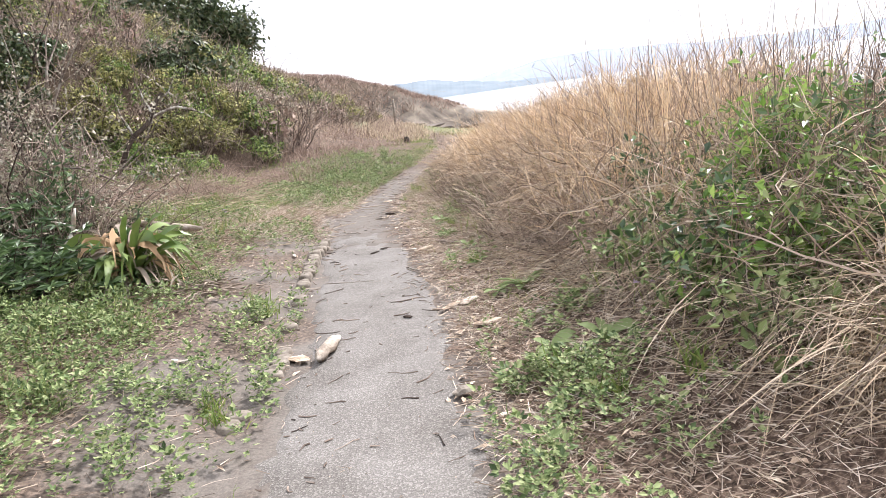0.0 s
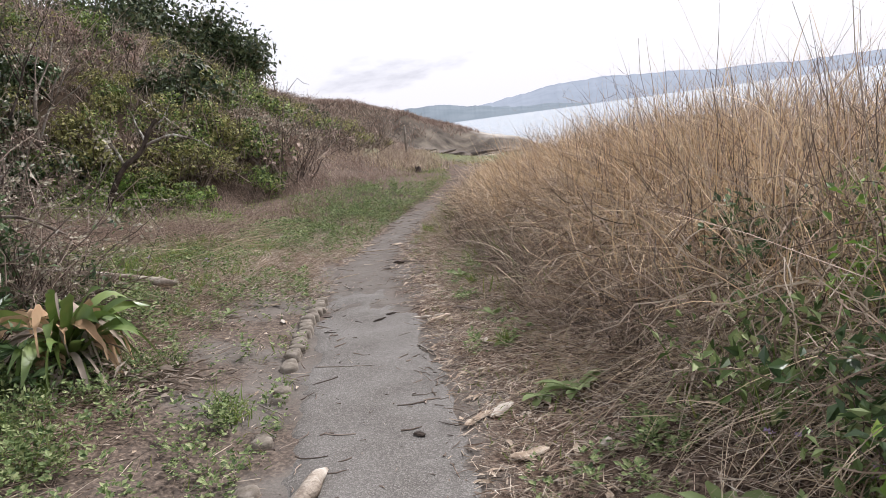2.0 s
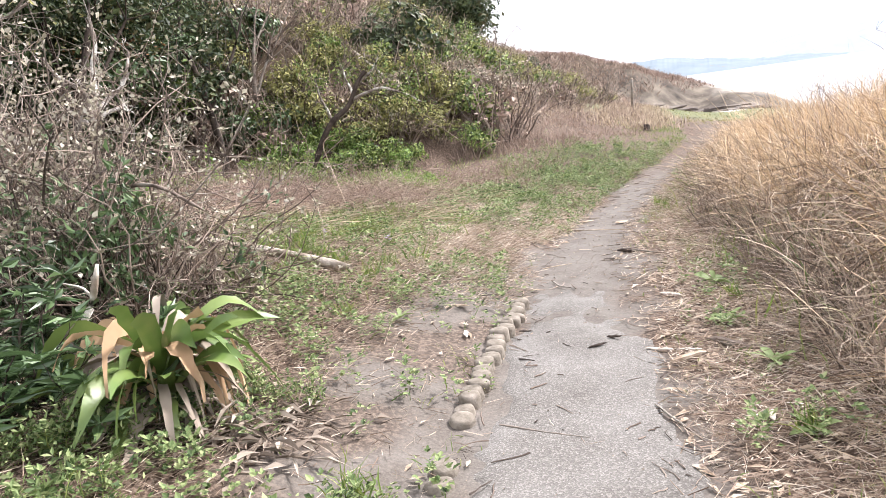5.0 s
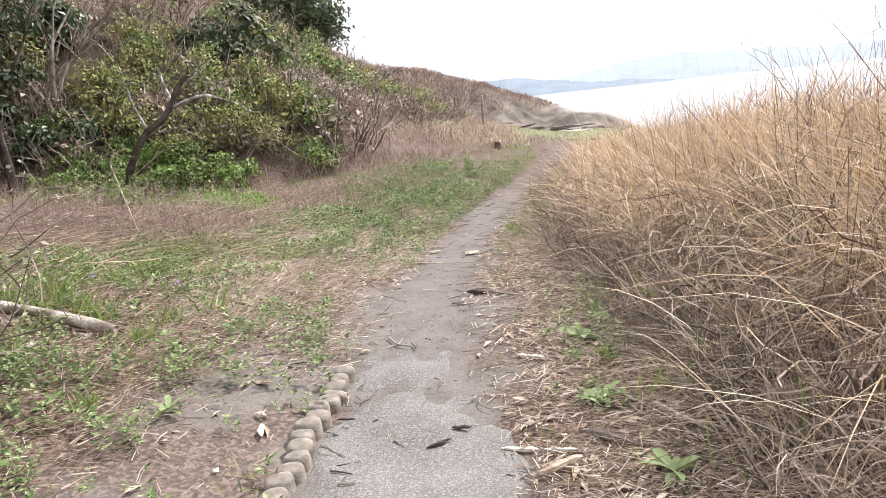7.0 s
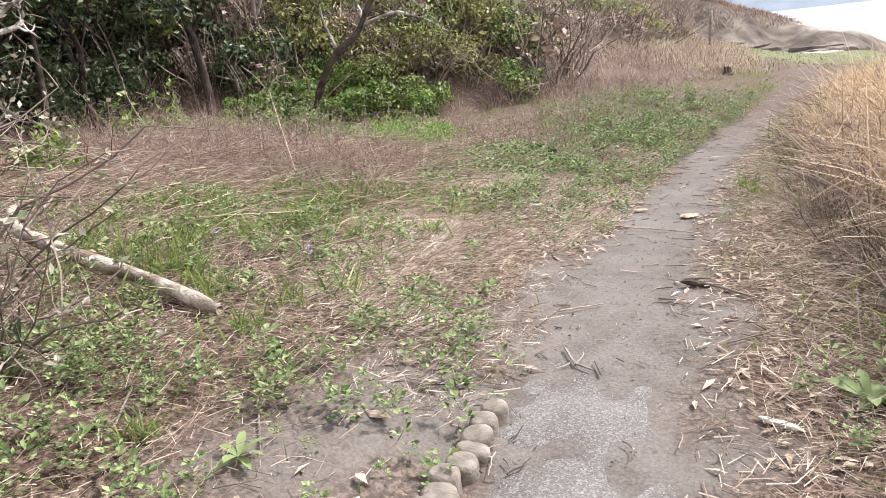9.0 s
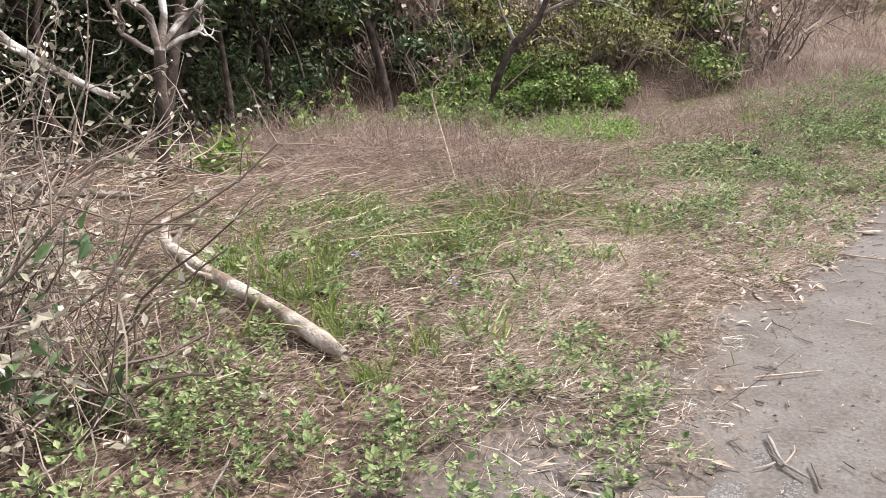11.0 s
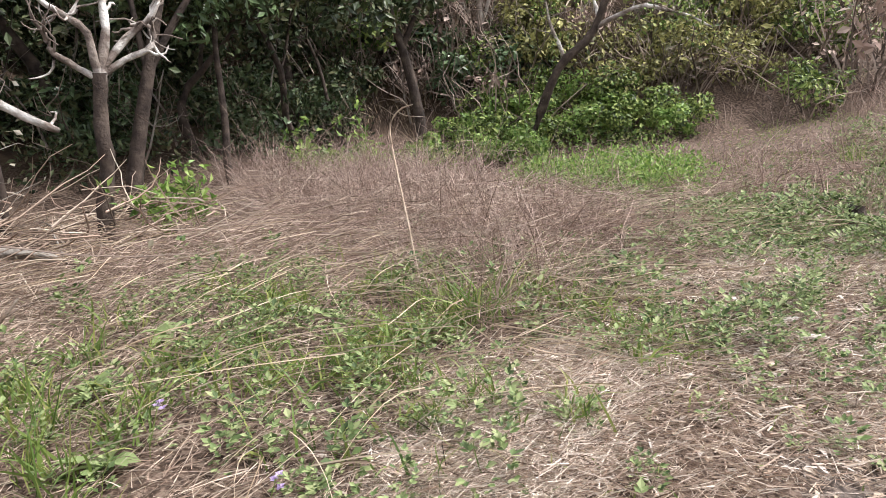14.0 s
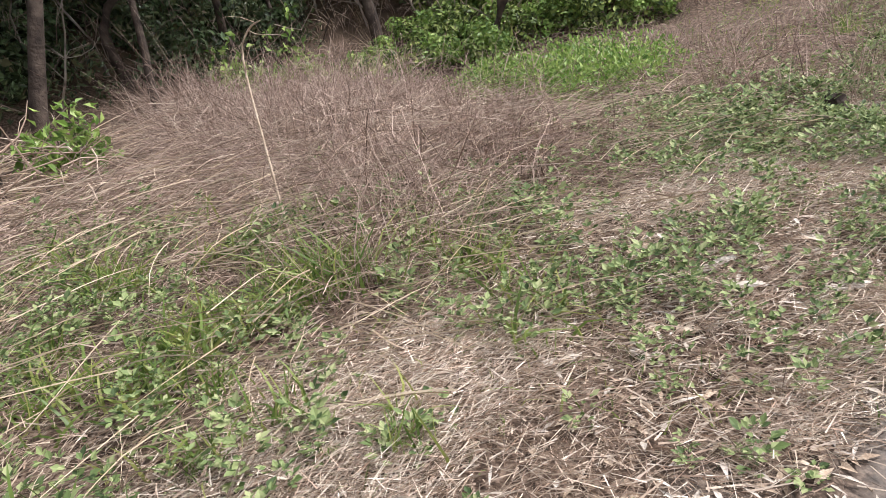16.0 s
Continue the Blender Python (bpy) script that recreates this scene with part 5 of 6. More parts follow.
def crooked_tree():
    """A low leaning tree with a broken pale top, draped with creeper."""
    r = np.random.default_rng(19)
    x, y = -5.75, 15.4
    z = float(land(x, y))
    th = thing("ivy_tree", "low crooked leaning tree draped with green creeper", "tree", (x, y, z))
    mid, rad = limb([(x, y, z - 0.1), (-5.35, 15.54, 1.15), (-5.07, 15.67, 1.5), (-4.8, 15.79, 1.74), (-4.55, 15.91, 2.17), (-4.44, 15.96, 2.3)], 0.062, 0.04, r, 14)
    part("trunk", tubes(mid[None], rad[None], 9), M["darkbark"], th, smooth=True)
    tips = []
    for spine, r0 in (([(-4.74, 15.82, 1.8), (-4.23, 16.06, 2.0), (-3.84, 16.23, 1.8), (-3.53, 16.38, 1.6)], 0.035), ([(-5.1, 15.66, 1.45), (-5.3, 15.7, 1.9), (-5.4, 15.8, 2.3)], 0.03), ([(-4.6, 15.9, 2.1), (-4.3, 16.1, 2.35), (-4.2, 16.2, 2.6)], 0.025), ([(-4.7, 15.85, 1.9), (-4.9, 16.1, 2.3), (-5.0, 16.2, 2.55)], 0.025)):
        mid, rad = limb(spine, r0, r0 * 0.4, r)
        part("limb", tubes(mid[None], rad[None], 6), M["lichen"], th, "pale broken limb", True)
        tips.append(mid[4:])
        tw = wander(mid[r.integers(3, 12, 9)], unit(r.normal(size=(9, 3))), r.uniform(0.2, 0.5, 9), 5, 0.25, 0, r)
        tagged(part("twigwork", tubes(tw, np.linspace(0.009, 0.003, 5)[None], 4), M["bark"], th), kind="stuff")
    tips = np.concatenate(tips)
    p, way, size = clump_mass(tips[r.integers(0, len(tips), 26)] + r.normal(size=(26, 3)) * 0.1, r.uniform(0.12, 0.24, 26), 46, 0.06, r)
    tagged(part("foliage", small_leaves(p, way, size, 0.5, r), M["scrub"], th, "green creeper leaves"), kind="stuff")
    return th


def build_woods():
    # the dead, lichen-white tree at the wood's edge and its neighbours
    bare_tree()
    tree("woodland_tree", "brown woodland trunk behind a bare tree", (-7.0, 10.7), (0.1, 0.22, 1), 2.8, 0.085, 2, 16, "darkbark", "dark", 8, 0.11, wobble=0.06)
    tree("thin_tree", "straight grey-barked woodland tree", (-7.1, 9.6), (0.06, 0.17, 1), 2.6, 0.05, 3, 14, "darkbark", "dark", 4, 0.10, kids=3, wobble=0.07)
    tree("thin_tree", "pale curved woodland tree with broken limbs", (-7.0, 9.0), (0.1, 0.2, 1), 2.3, 0.075, 2, 15, "bark", "olive", 6, 0.09, wobble=0.12)
    tree("thin_tree", "thin dark woodland tree", (-7.3, 12.0), (0.05, 0, 1), 2.4, 0.05, 2, 35, "darkbark", "dark", 8, 0.10, wobble=0.08)
    tree("slanting_tree", "slanting dark trunk in front of evergreen shrubs", (-7.22, 15.1), (-0.02, -0.01, 1), 3.0, 0.085, 3, 17, "darkbark", "olive", 2, 0.09, kids=3, wobble=0.05)
    tree("slanting_tree", "thin leaning dark trunk in the undergrowth", (-8.0, 14.35), (-0.1, -0.1, 1), 1.7, 0.04, 2, 36, "darkbark", "dark", 5, 0.09, wobble=0.1)
    tree("slanting_tree", "forked grey tree in the hillside scrub", (-7.0, 16.6), (-0.12, 0.1, 1), 2.0, 0.075, 3, 18, "bark", "olive", 2, 0.08, wobble=0.1)
    crooked_tree()
    r = np.random.default_rng(77)
    spots = [(-8.6, 12.4), (-8.2, 13.8), (-9.4, 14.6), (-9.2, 11.0), (-8.6, 9.2), (-10.3, 12.9), (-10.2, 10.0), (-9.0, 16.0), (-10.6, 15.8), (-8.0, 8.0), (-9.6, 7.0), (-11.5, 11.6), (-11.8, 14.2), (-7.6, 6.2), (-9.2, 4.6), (-12.6, 17.2), (-10.6, 18.4)]
    for i, (x, y) in enumerate(spots):
        tree("evergreen_tree", "dense dark evergreen tree at the hill foot", (x, y), (r.normal() * 0.12, r.normal() * 0.12, 1), r.uniform(1.3, 2.2), r.uniform(0.06, 0.11), 3, 100 + i, "darkbark", "dark", 20, 0.1, "glossy dark green leaves", spread_leaf=0.36)
    # evergreen undergrowth hiding the wood's floor
    q = np.random.default_rng(78)
    c = scatter(120, -13, -5.2, 7, 18, lambda x, y: step(-0.2, 0.4, toe(y) - x) * (1 - 0.6 * step(15.5, 17, y)), q)
    rad = q.uniform(0.25, 0.6, len(c))
    c[:, 2] += rad * q.uniform(0.4, 1.6, len(c))
    p, way, size = clump_mass(c, rad, 150, 0.085, q)
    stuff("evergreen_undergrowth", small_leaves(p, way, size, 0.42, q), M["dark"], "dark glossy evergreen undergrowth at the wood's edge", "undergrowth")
    # the leafy front of the wood, overhanging a dark hollow
    front = lambda x, y: step(-1.1, -0.6, toe(y) - x) * (1 - step(2.5, 4.5, toe(y) - x)) * (1 - step(15.2, 15.8, y))
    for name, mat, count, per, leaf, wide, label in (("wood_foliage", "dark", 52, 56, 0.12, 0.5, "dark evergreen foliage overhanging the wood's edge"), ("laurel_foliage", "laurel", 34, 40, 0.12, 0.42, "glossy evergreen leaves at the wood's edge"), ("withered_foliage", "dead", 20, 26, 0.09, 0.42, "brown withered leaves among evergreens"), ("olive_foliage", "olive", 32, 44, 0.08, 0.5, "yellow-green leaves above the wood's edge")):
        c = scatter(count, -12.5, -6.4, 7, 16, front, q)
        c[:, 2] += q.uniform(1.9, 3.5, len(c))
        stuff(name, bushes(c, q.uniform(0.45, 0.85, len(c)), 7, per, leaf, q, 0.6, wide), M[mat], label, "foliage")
    c = scatter(60, -13, -5.5, 8, 18, lambda x, y: step(-0.2, 0.4, toe(y) - x), q)
    mid = wander(c, rising(60, 0.3, q), q.uniform(1.0, 2.6, 60), 7, 0.16, 0.0, q)
    pick, seg = q.integers(0, 60, 400), q.integers(2, 7, 400)
    tw = wander(mid[pick, seg], unit(q.normal(size=(400, 3)) + np.array([0, 0, 0.5])), q.uniform(0.2, 0.7, 400), 4, 0.25, 0, q)
    stuff("bare_saplings", join(tubes(mid, np.linspace(0.018, 0.006, 7)[None], 4), tubes(tw, np.array([0.005, 0.004, 0.003, 0.002])[None], 3)), M["bark"], "thin bare saplings and dead branches in the wood", "saplings")
    # bright creeper bank between the brush and the wood
    c = scatter(62, -6.7, -2.6, 13.6, 16.8, lambda x, y: step(-1.6, -0.7, toe(y) - x) * (1 - step(1.0, 2.2, toe(y) - x)), q)
    c[:, 2] += 0.2 + 0.35 * q.random(len(c)) * step(-1.0, 0.5, toe(c[:, 1]) - c[:, 0])
    for name, pick, mat, label in (("green_creeper", np.arange(len(c)) % 3 > 0, "scrub", "green creeper in lumps over a low bank"), ("bright_creeper", np.arange(len(c)) % 3 == 0, "lime", "fresh bright creeper over a low bank")):
        stuff(name, bushes(c[pick], q.uniform(0.28, 0.5, int(pick.sum())), 7, 78, 0.06, q, 0.75), M[mat], label, "creeper")
    c = scatter(70, -5.2, -2.2, 12.7, 15.0, lambda x, y: 1 - step(0.4, 1.0, np.hypot((x + 3.7) / 1.3, (y - 13.9) / 0.95)), q)
    rad = q.uniform(0.14, 0.26, len(c))
    c[:, 2] += rad * 0.8
    p, way, size = clump_mass(c, rad, 110, 0.042, q)
    stuff("bright_ferns", small_leaves(p, way, size, 0.45, q), M["lime"], "fresh bright green ferny weeds", "weeds")


def build_shrubs():
    # the tangled shrub beside the path
    shrub("tangled_shrub", "large tangled grey-brown shrub with pale withered leaves", (-3.3, 6.6), 0.8, 1.65, 110, 23, "stem", "pale", 2800, 0.034, 0.6, "pale withered leaves", wobble=0.26, tilt=0.3, thick=0.009)
    shrub("tangled_shrub", "tangled bare brown shrub with few pale leaves", (-3.9, 5.7), 0.9, 1.9, 80, 24, "bark", "pale", 3200, 0.036, 0.6, "pale withered leaves", wobble=0.3, tilt=0.55)
    shrub("tangled_shrub", "tall tangled shrub with many pale withered leaves", (-3.85, 6.4), 0.7, 2.1, 80, 29, "bark", "pale", 4200, 0.038, 0.6, "pale withered leaves", wobble=0.24, tilt=0.28)
    shrub("tangled_shrub", "tall tangled shrub with many pale withered leaves", (-4.8, 6.7), 0.8, 2.3, 80, 30, "bark", "pale", 4200, 0.038, 0.6, "pale withered leaves", wobble=0.24, tilt=0.28)
    shrub("tangled_shrub", "low tangled brown shrub with pale leaves at its tips", (-2.45, 6.9), 0.4, 0.8, 60, 31, "stem", "pale", 1100, 0.034, 0.5, "pale leaf clusters", wobble=0.26, tilt=0.5, thick=0.007, rosette=6)
    shrub("tangled_shrub", "tangled brown shrub with dark stems and few leaves", (-2.75, 6.45), 0.55, 1.2, 80, 32, "stem", "pale", 1600, 0.036, 0.5, "pale leaf clusters", wobble=0.28, tilt=0.45, thick=0.008, rosette=6)
    shrub("laurel_shrub", "low evergreen shrub with whorled glossy leaves", (-2.55, 5.1), 0.55, 0.62, 46, 26, "darkbark", "laurel", 2600, 0.11, 0.26, "whorled glossy leaves", rosette=11, folded=True, tilt=0.6)
    shrub("laurel_shrub", "low evergreen shrub with whorled glossy leaves", (-3.0, 4.3), 0.6, 0.7, 46, 27, "darkbark", "laurel", 2600, 0.11, 0.26, "whorled glossy leaves", rosette=11, folded=True, tilt=0.6)
    shrub("laurel_shrub", "dark evergreen shrub under a tangled bush", (-2.9, 6.3), 0.6, 0.95, 40, 28, "darkbark", "laurel", 2400, 0.075, 0.4, "glossy oval leaves", folded=True)
    # leafy weeds crowding the foot of the strap-leaved plant
    r = np.random.default_rng(89)
    w = shrub("leafy_weed_clump", "upright leafy green weeds in a clump", (-1.75, 5.0), 0.13, 0.22, 10, 47, "blade", "green", 300, 0.036, 0.42, tilt=0.35, thick=0.003)
    for x, y in ((-1.85, 4.85), (-2.0, 4.75), (-1.95, 5.25), (-2.3, 4.6), (-2.6, 4.7), (-1.55, 4.5), (-2.8, 5.3), (-1.2, 5.65), (-2.2, 3.9), (-2.7, 3.9), (-2.35, 5.6), (-2.1, 6.1), (-2.5, 6.6), (-2.3, 7.0), (-1.5, 5.25), (-1.75, 5.2), (-1.42, 5.6), (-1.9, 5.55), (-1.6, 4.2), (-1.9, 4.3), (-1.75, 3.8), (-2.1, 3.5), (-1.5, 3.5), (-2.45, 3.4), (-1.3, 4.1), (-1.65, 3.2), (-2.0, 3.0), (-2.7, 3.2), (-1.35, 3.0)):
        copy_thing(w, pose(x, y, float(land(x, y)) - 0.03, 0, 0, r.uniform(0, 360)) @ Matrix.Scale(r.uniform(0.6, 1.1), 4))
    shrub("laurel_shrub", "low evergreen shrub with whorled glossy leaves", (-2.7, 4.75), 0.4, 0.5, 34, 48, "darkbark", "laurel", 1800, 0.10, 0.26, "whorled glossy leaves", rosette=11, folded=True, tilt=0.6)
    # bright saplings at the back of the brush
    for x, y, h, i in ((-6.2, 13.0, 0.95, 51), (-6.5, 12.75, 0.7, 52), (-5.6, 10.35, 0.5, 53)):
        shrub("bright_sapling", "small bright green leafy sapling above dead brush", (x, y), 0.2, h, 9, i, "stem", "lime", 420, 0.085, 0.5, "fresh bright leaves", folded=True, tilt=0.2, thick=0.006)
    # leafy shrubs on the bank
    shrub("broadleaf_shrub", "bright green broad-leaved shrub among dry grass", (2.4, 3.3), 0.28, 0.62, 36, 41, "stem", "lime", 1300, 0.055, 0.44, "glossy bright leaves", folded=True, tilt=0.22, thick=0.005)
    shrub("broadleaf_shrub", "bright green broad-leaved shrub among dry grass", (2.05, 2.55), 0.2, 0.5, 26, 42, "stem", "lime", 700, 0.052, 0.44, "glossy bright leaves", folded=True, tilt=0.22, thick=0.005)
    shrub("broadleaf_shrub", "bright green broad-leaved shrub among dry grass", (2.9, 4.1), 0.3, 0.55, 30, 46, "stem", "lime", 700, 0.055, 0.44, "glossy bright leaves", folded=True, tilt=0.22, thick=0.005)
    for x, y, h, i in ((1.75, 3.35, 0.4, 61), (2.0, 2.95, 0.5, 62), (2.3, 2.6, 0.55, 63), (2.6, 3.0, 0.6, 64), (1.85, 2.2, 0.35, 65), (2.2, 4.4, 0.5, 66)):
        shrub("leafy_shrub", "dark green leafy shrub among dead bank grass", (x, y), 0.2, h, 18, i, "stem", "green" if i % 2 else "laurel", 420, 0.06, 0.5, "broad dark leaves", folded=True, tilt=0.35, thick=0.005)
    shrub("broadleaf_shrub", "low green broad-leaved shrub at the bank foot", (2.25, 2.15), 0.22, 0.42, 26, 43, "stem", "green", 700, 0.055, 0.46, folded=True, tilt=0.25, thick=0.005)
    shrub("broadleaf_shrub", "low dark green leafy shrub in the bank", (1.8, 2.7), 0.16, 0.32, 24, 44, "stem", "green", 450, 0.05, 0.46, folded=True, tilt=0.25, thick=0.005)
    shrub("broadleaf_shrub", "low dark green leafy shrub in the bank", (1.9, 3.8), 0.16, 0.34, 20, 45, "stem", "green", 380, 0.05, 0.46, folded=True, tilt=0.25, thick=0.005)


build_hillside()
build_woods()
build_shrubs()


# ---- single things beside the path ----
def slab(name, label, category, at, length, width, thick, turn, mat, seed, tilt=0.0, group="", round_=False):
    """A weathered chip or stick of wood lying on the ground: uneven, tapered, with broken ends."""
    r = np.random.default_rng(seed)
    k = 7
    s = np.linspace(-0.5, 0.5, k)
    spine = np.stack([s * length, np.cumsum(r.normal(size=k)) * length * 0.018, np.cumsum(r.normal(size=k)) * thick * 0.15], 1)
    sides = 7 if round_ else 6
    a = np.arange(sides) * 2 * np.pi / sides + 0.3
    taper = np.array([0.35, 0.85, 1.0, 1.05, 0.95, 0.8, 0.3]) * r.uniform(0.85, 1.15, k)
    ring = np.stack([np.zeros(sides), np.cos(a) * width / 2, np.sin(a) * thick / 2], 1)
    v = spine[:, None] + ring[None] * taper[:, None, None] * r.uniform(0.85, 1.15, (k, sides, 1))
    v[0, :, 0] += r.normal(size=sides) * length * 0.03
    v[-1, :, 0] += r.normal(size=sides) * length * 0.03
    f = []
    for i in range(k - 1):
        for j in range(sides):
            p, q = i * sides + j, i * sides + (j + 1) % sides
            f += [(p, q, q + sides), (p, q + sides, p + sides)]
    f += [(0, j + 1, j) for j in range(1, sides - 1)] + [((k - 1) * sides, (k - 1) * sides + j, (k - 1) * sides + j + 1) for j in range(1, sides - 1)]
    ob = new(name, mesh_of(name, v, f, M[mat], round_))
    ob.matrix_world = pose(at[0], at[1], float(land(at[0], at[1])) + 0.012 + thick * 0.38, 0, tilt, turn)
    return tagged(ob, label, category, group)


def rod(name, label, category, spine, r0, r1, mat, seed=0, sides=7, twigs=0, twig_len=0.2, k=14):
    """A branch or log along a spine of places, with knots and broken stubs."""
    r = np.random.default_rng(seed)
    spine = np.array(spine, float)
    u = np.linspace(0, 1, len(spine))
    s = np.linspace(0, 1, k)
    mid = np.stack([np.interp(s, u, spine[:, c]) for c in range(3)], 1)
    mid[1:-1] += r.normal(size=(k - 2, 3)) * r0 * 0.22
    mid[1:-1] = 0.5 * mid[1:-1] + 0.25 * (mid[:-2] + mid[2:])
    rad = np.linspace(r0, r1, k) * r.uniform(0.86, 1.14, k)
    rad[0] *= 0.45
    rad[-1] *= 0.6
    th = thing(name, label, category, tuple(spine[0]))
    part("stem", tubes(mid[None], rad[None], sides, True), M[mat], th, smooth=True)
    for _ in range(twigs):
        a = int(r.integers(2, k))
        a = min(a, k - 1)
        t = wander(mid[a][None], unit(r.normal(size=(1, 3)) + np.array([0, 0, 0.6])), twig_len * r.uniform(0.5, 1.3), 6, 0.2, 0.02, r)
        part("twig", tubes(t, np.linspace(rad[a] * 0.55, rad[a] * 0.15, 6)[None], 5), M[mat], th, smooth=True)
    return th


def on(x, y, up=0.0):
    return (x, y, float(land(x, y)) + up)


def build_kerb():
    """A row of rounded concrete log-ends along the path, half buried."""
    kerb = thing("kerb", "row of rounded weathered concrete edging posts beside the path", "kerb", on(-0.5, 5.0, -0.05))
    r = np.random.default_rng(9)
    sides, rings = 12, [(0.0, -0.10), (1.0, -0.10), (1.02, 0.03), (1.0, 0.07), (0.93, 0.085), (0.7, 0.091), (0.0, 0.093)]
    a = np.arange(sides) * 2 * np.pi / sides
    v = np.array([[(q * math.cos(w), q * math.sin(w), h) for w in a] for q, h in rings]) * np.array([0.06, 0.06, 1])
    f = [(i * sides + j, i * sides + (j + 1) % sides, (i + 1) * sides + (j + 1) % sides, (i + 1) * sides + j) for i in range(len(rings) - 1) for j in range(sides)]
    mesh = mesh_of("edging_post", v, f, M["concrete"], True)
    ys = np.concatenate([np.arange(5.78, 7.68, 0.098), np.arange(3.62, 4.1, 0.1), [4.55, 4.66, 5.2, 5.32, 3.0, 3.1]])
    for y in ys:
        x = float(np.interp(y, [2.9, 3.8, 4.7, 5.9, 7.0, 7.65], [-0.50, -0.37, -0.42, -0.49, -0.51, -0.48])) + r.normal() * 0.008
        sunk = 0.0 if y > 5.9 else (-0.022 if y > 5.5 else -0.03)
        ob = new("edging_post", mesh)
        ob.parent = kerb
        m = pose(x, y, float(land(x, y)) - 0.026 + sunk + r.normal() * 0.006, r.normal() * 4, r.normal() * 4, r.uniform(0, 360)) @ Matrix.Diagonal((r.uniform(0.9, 1.1), r.uniform(0.88, 1.08), 1, 1))
        ob.matrix_local = Matrix.Translation(-kerb.location) @ m


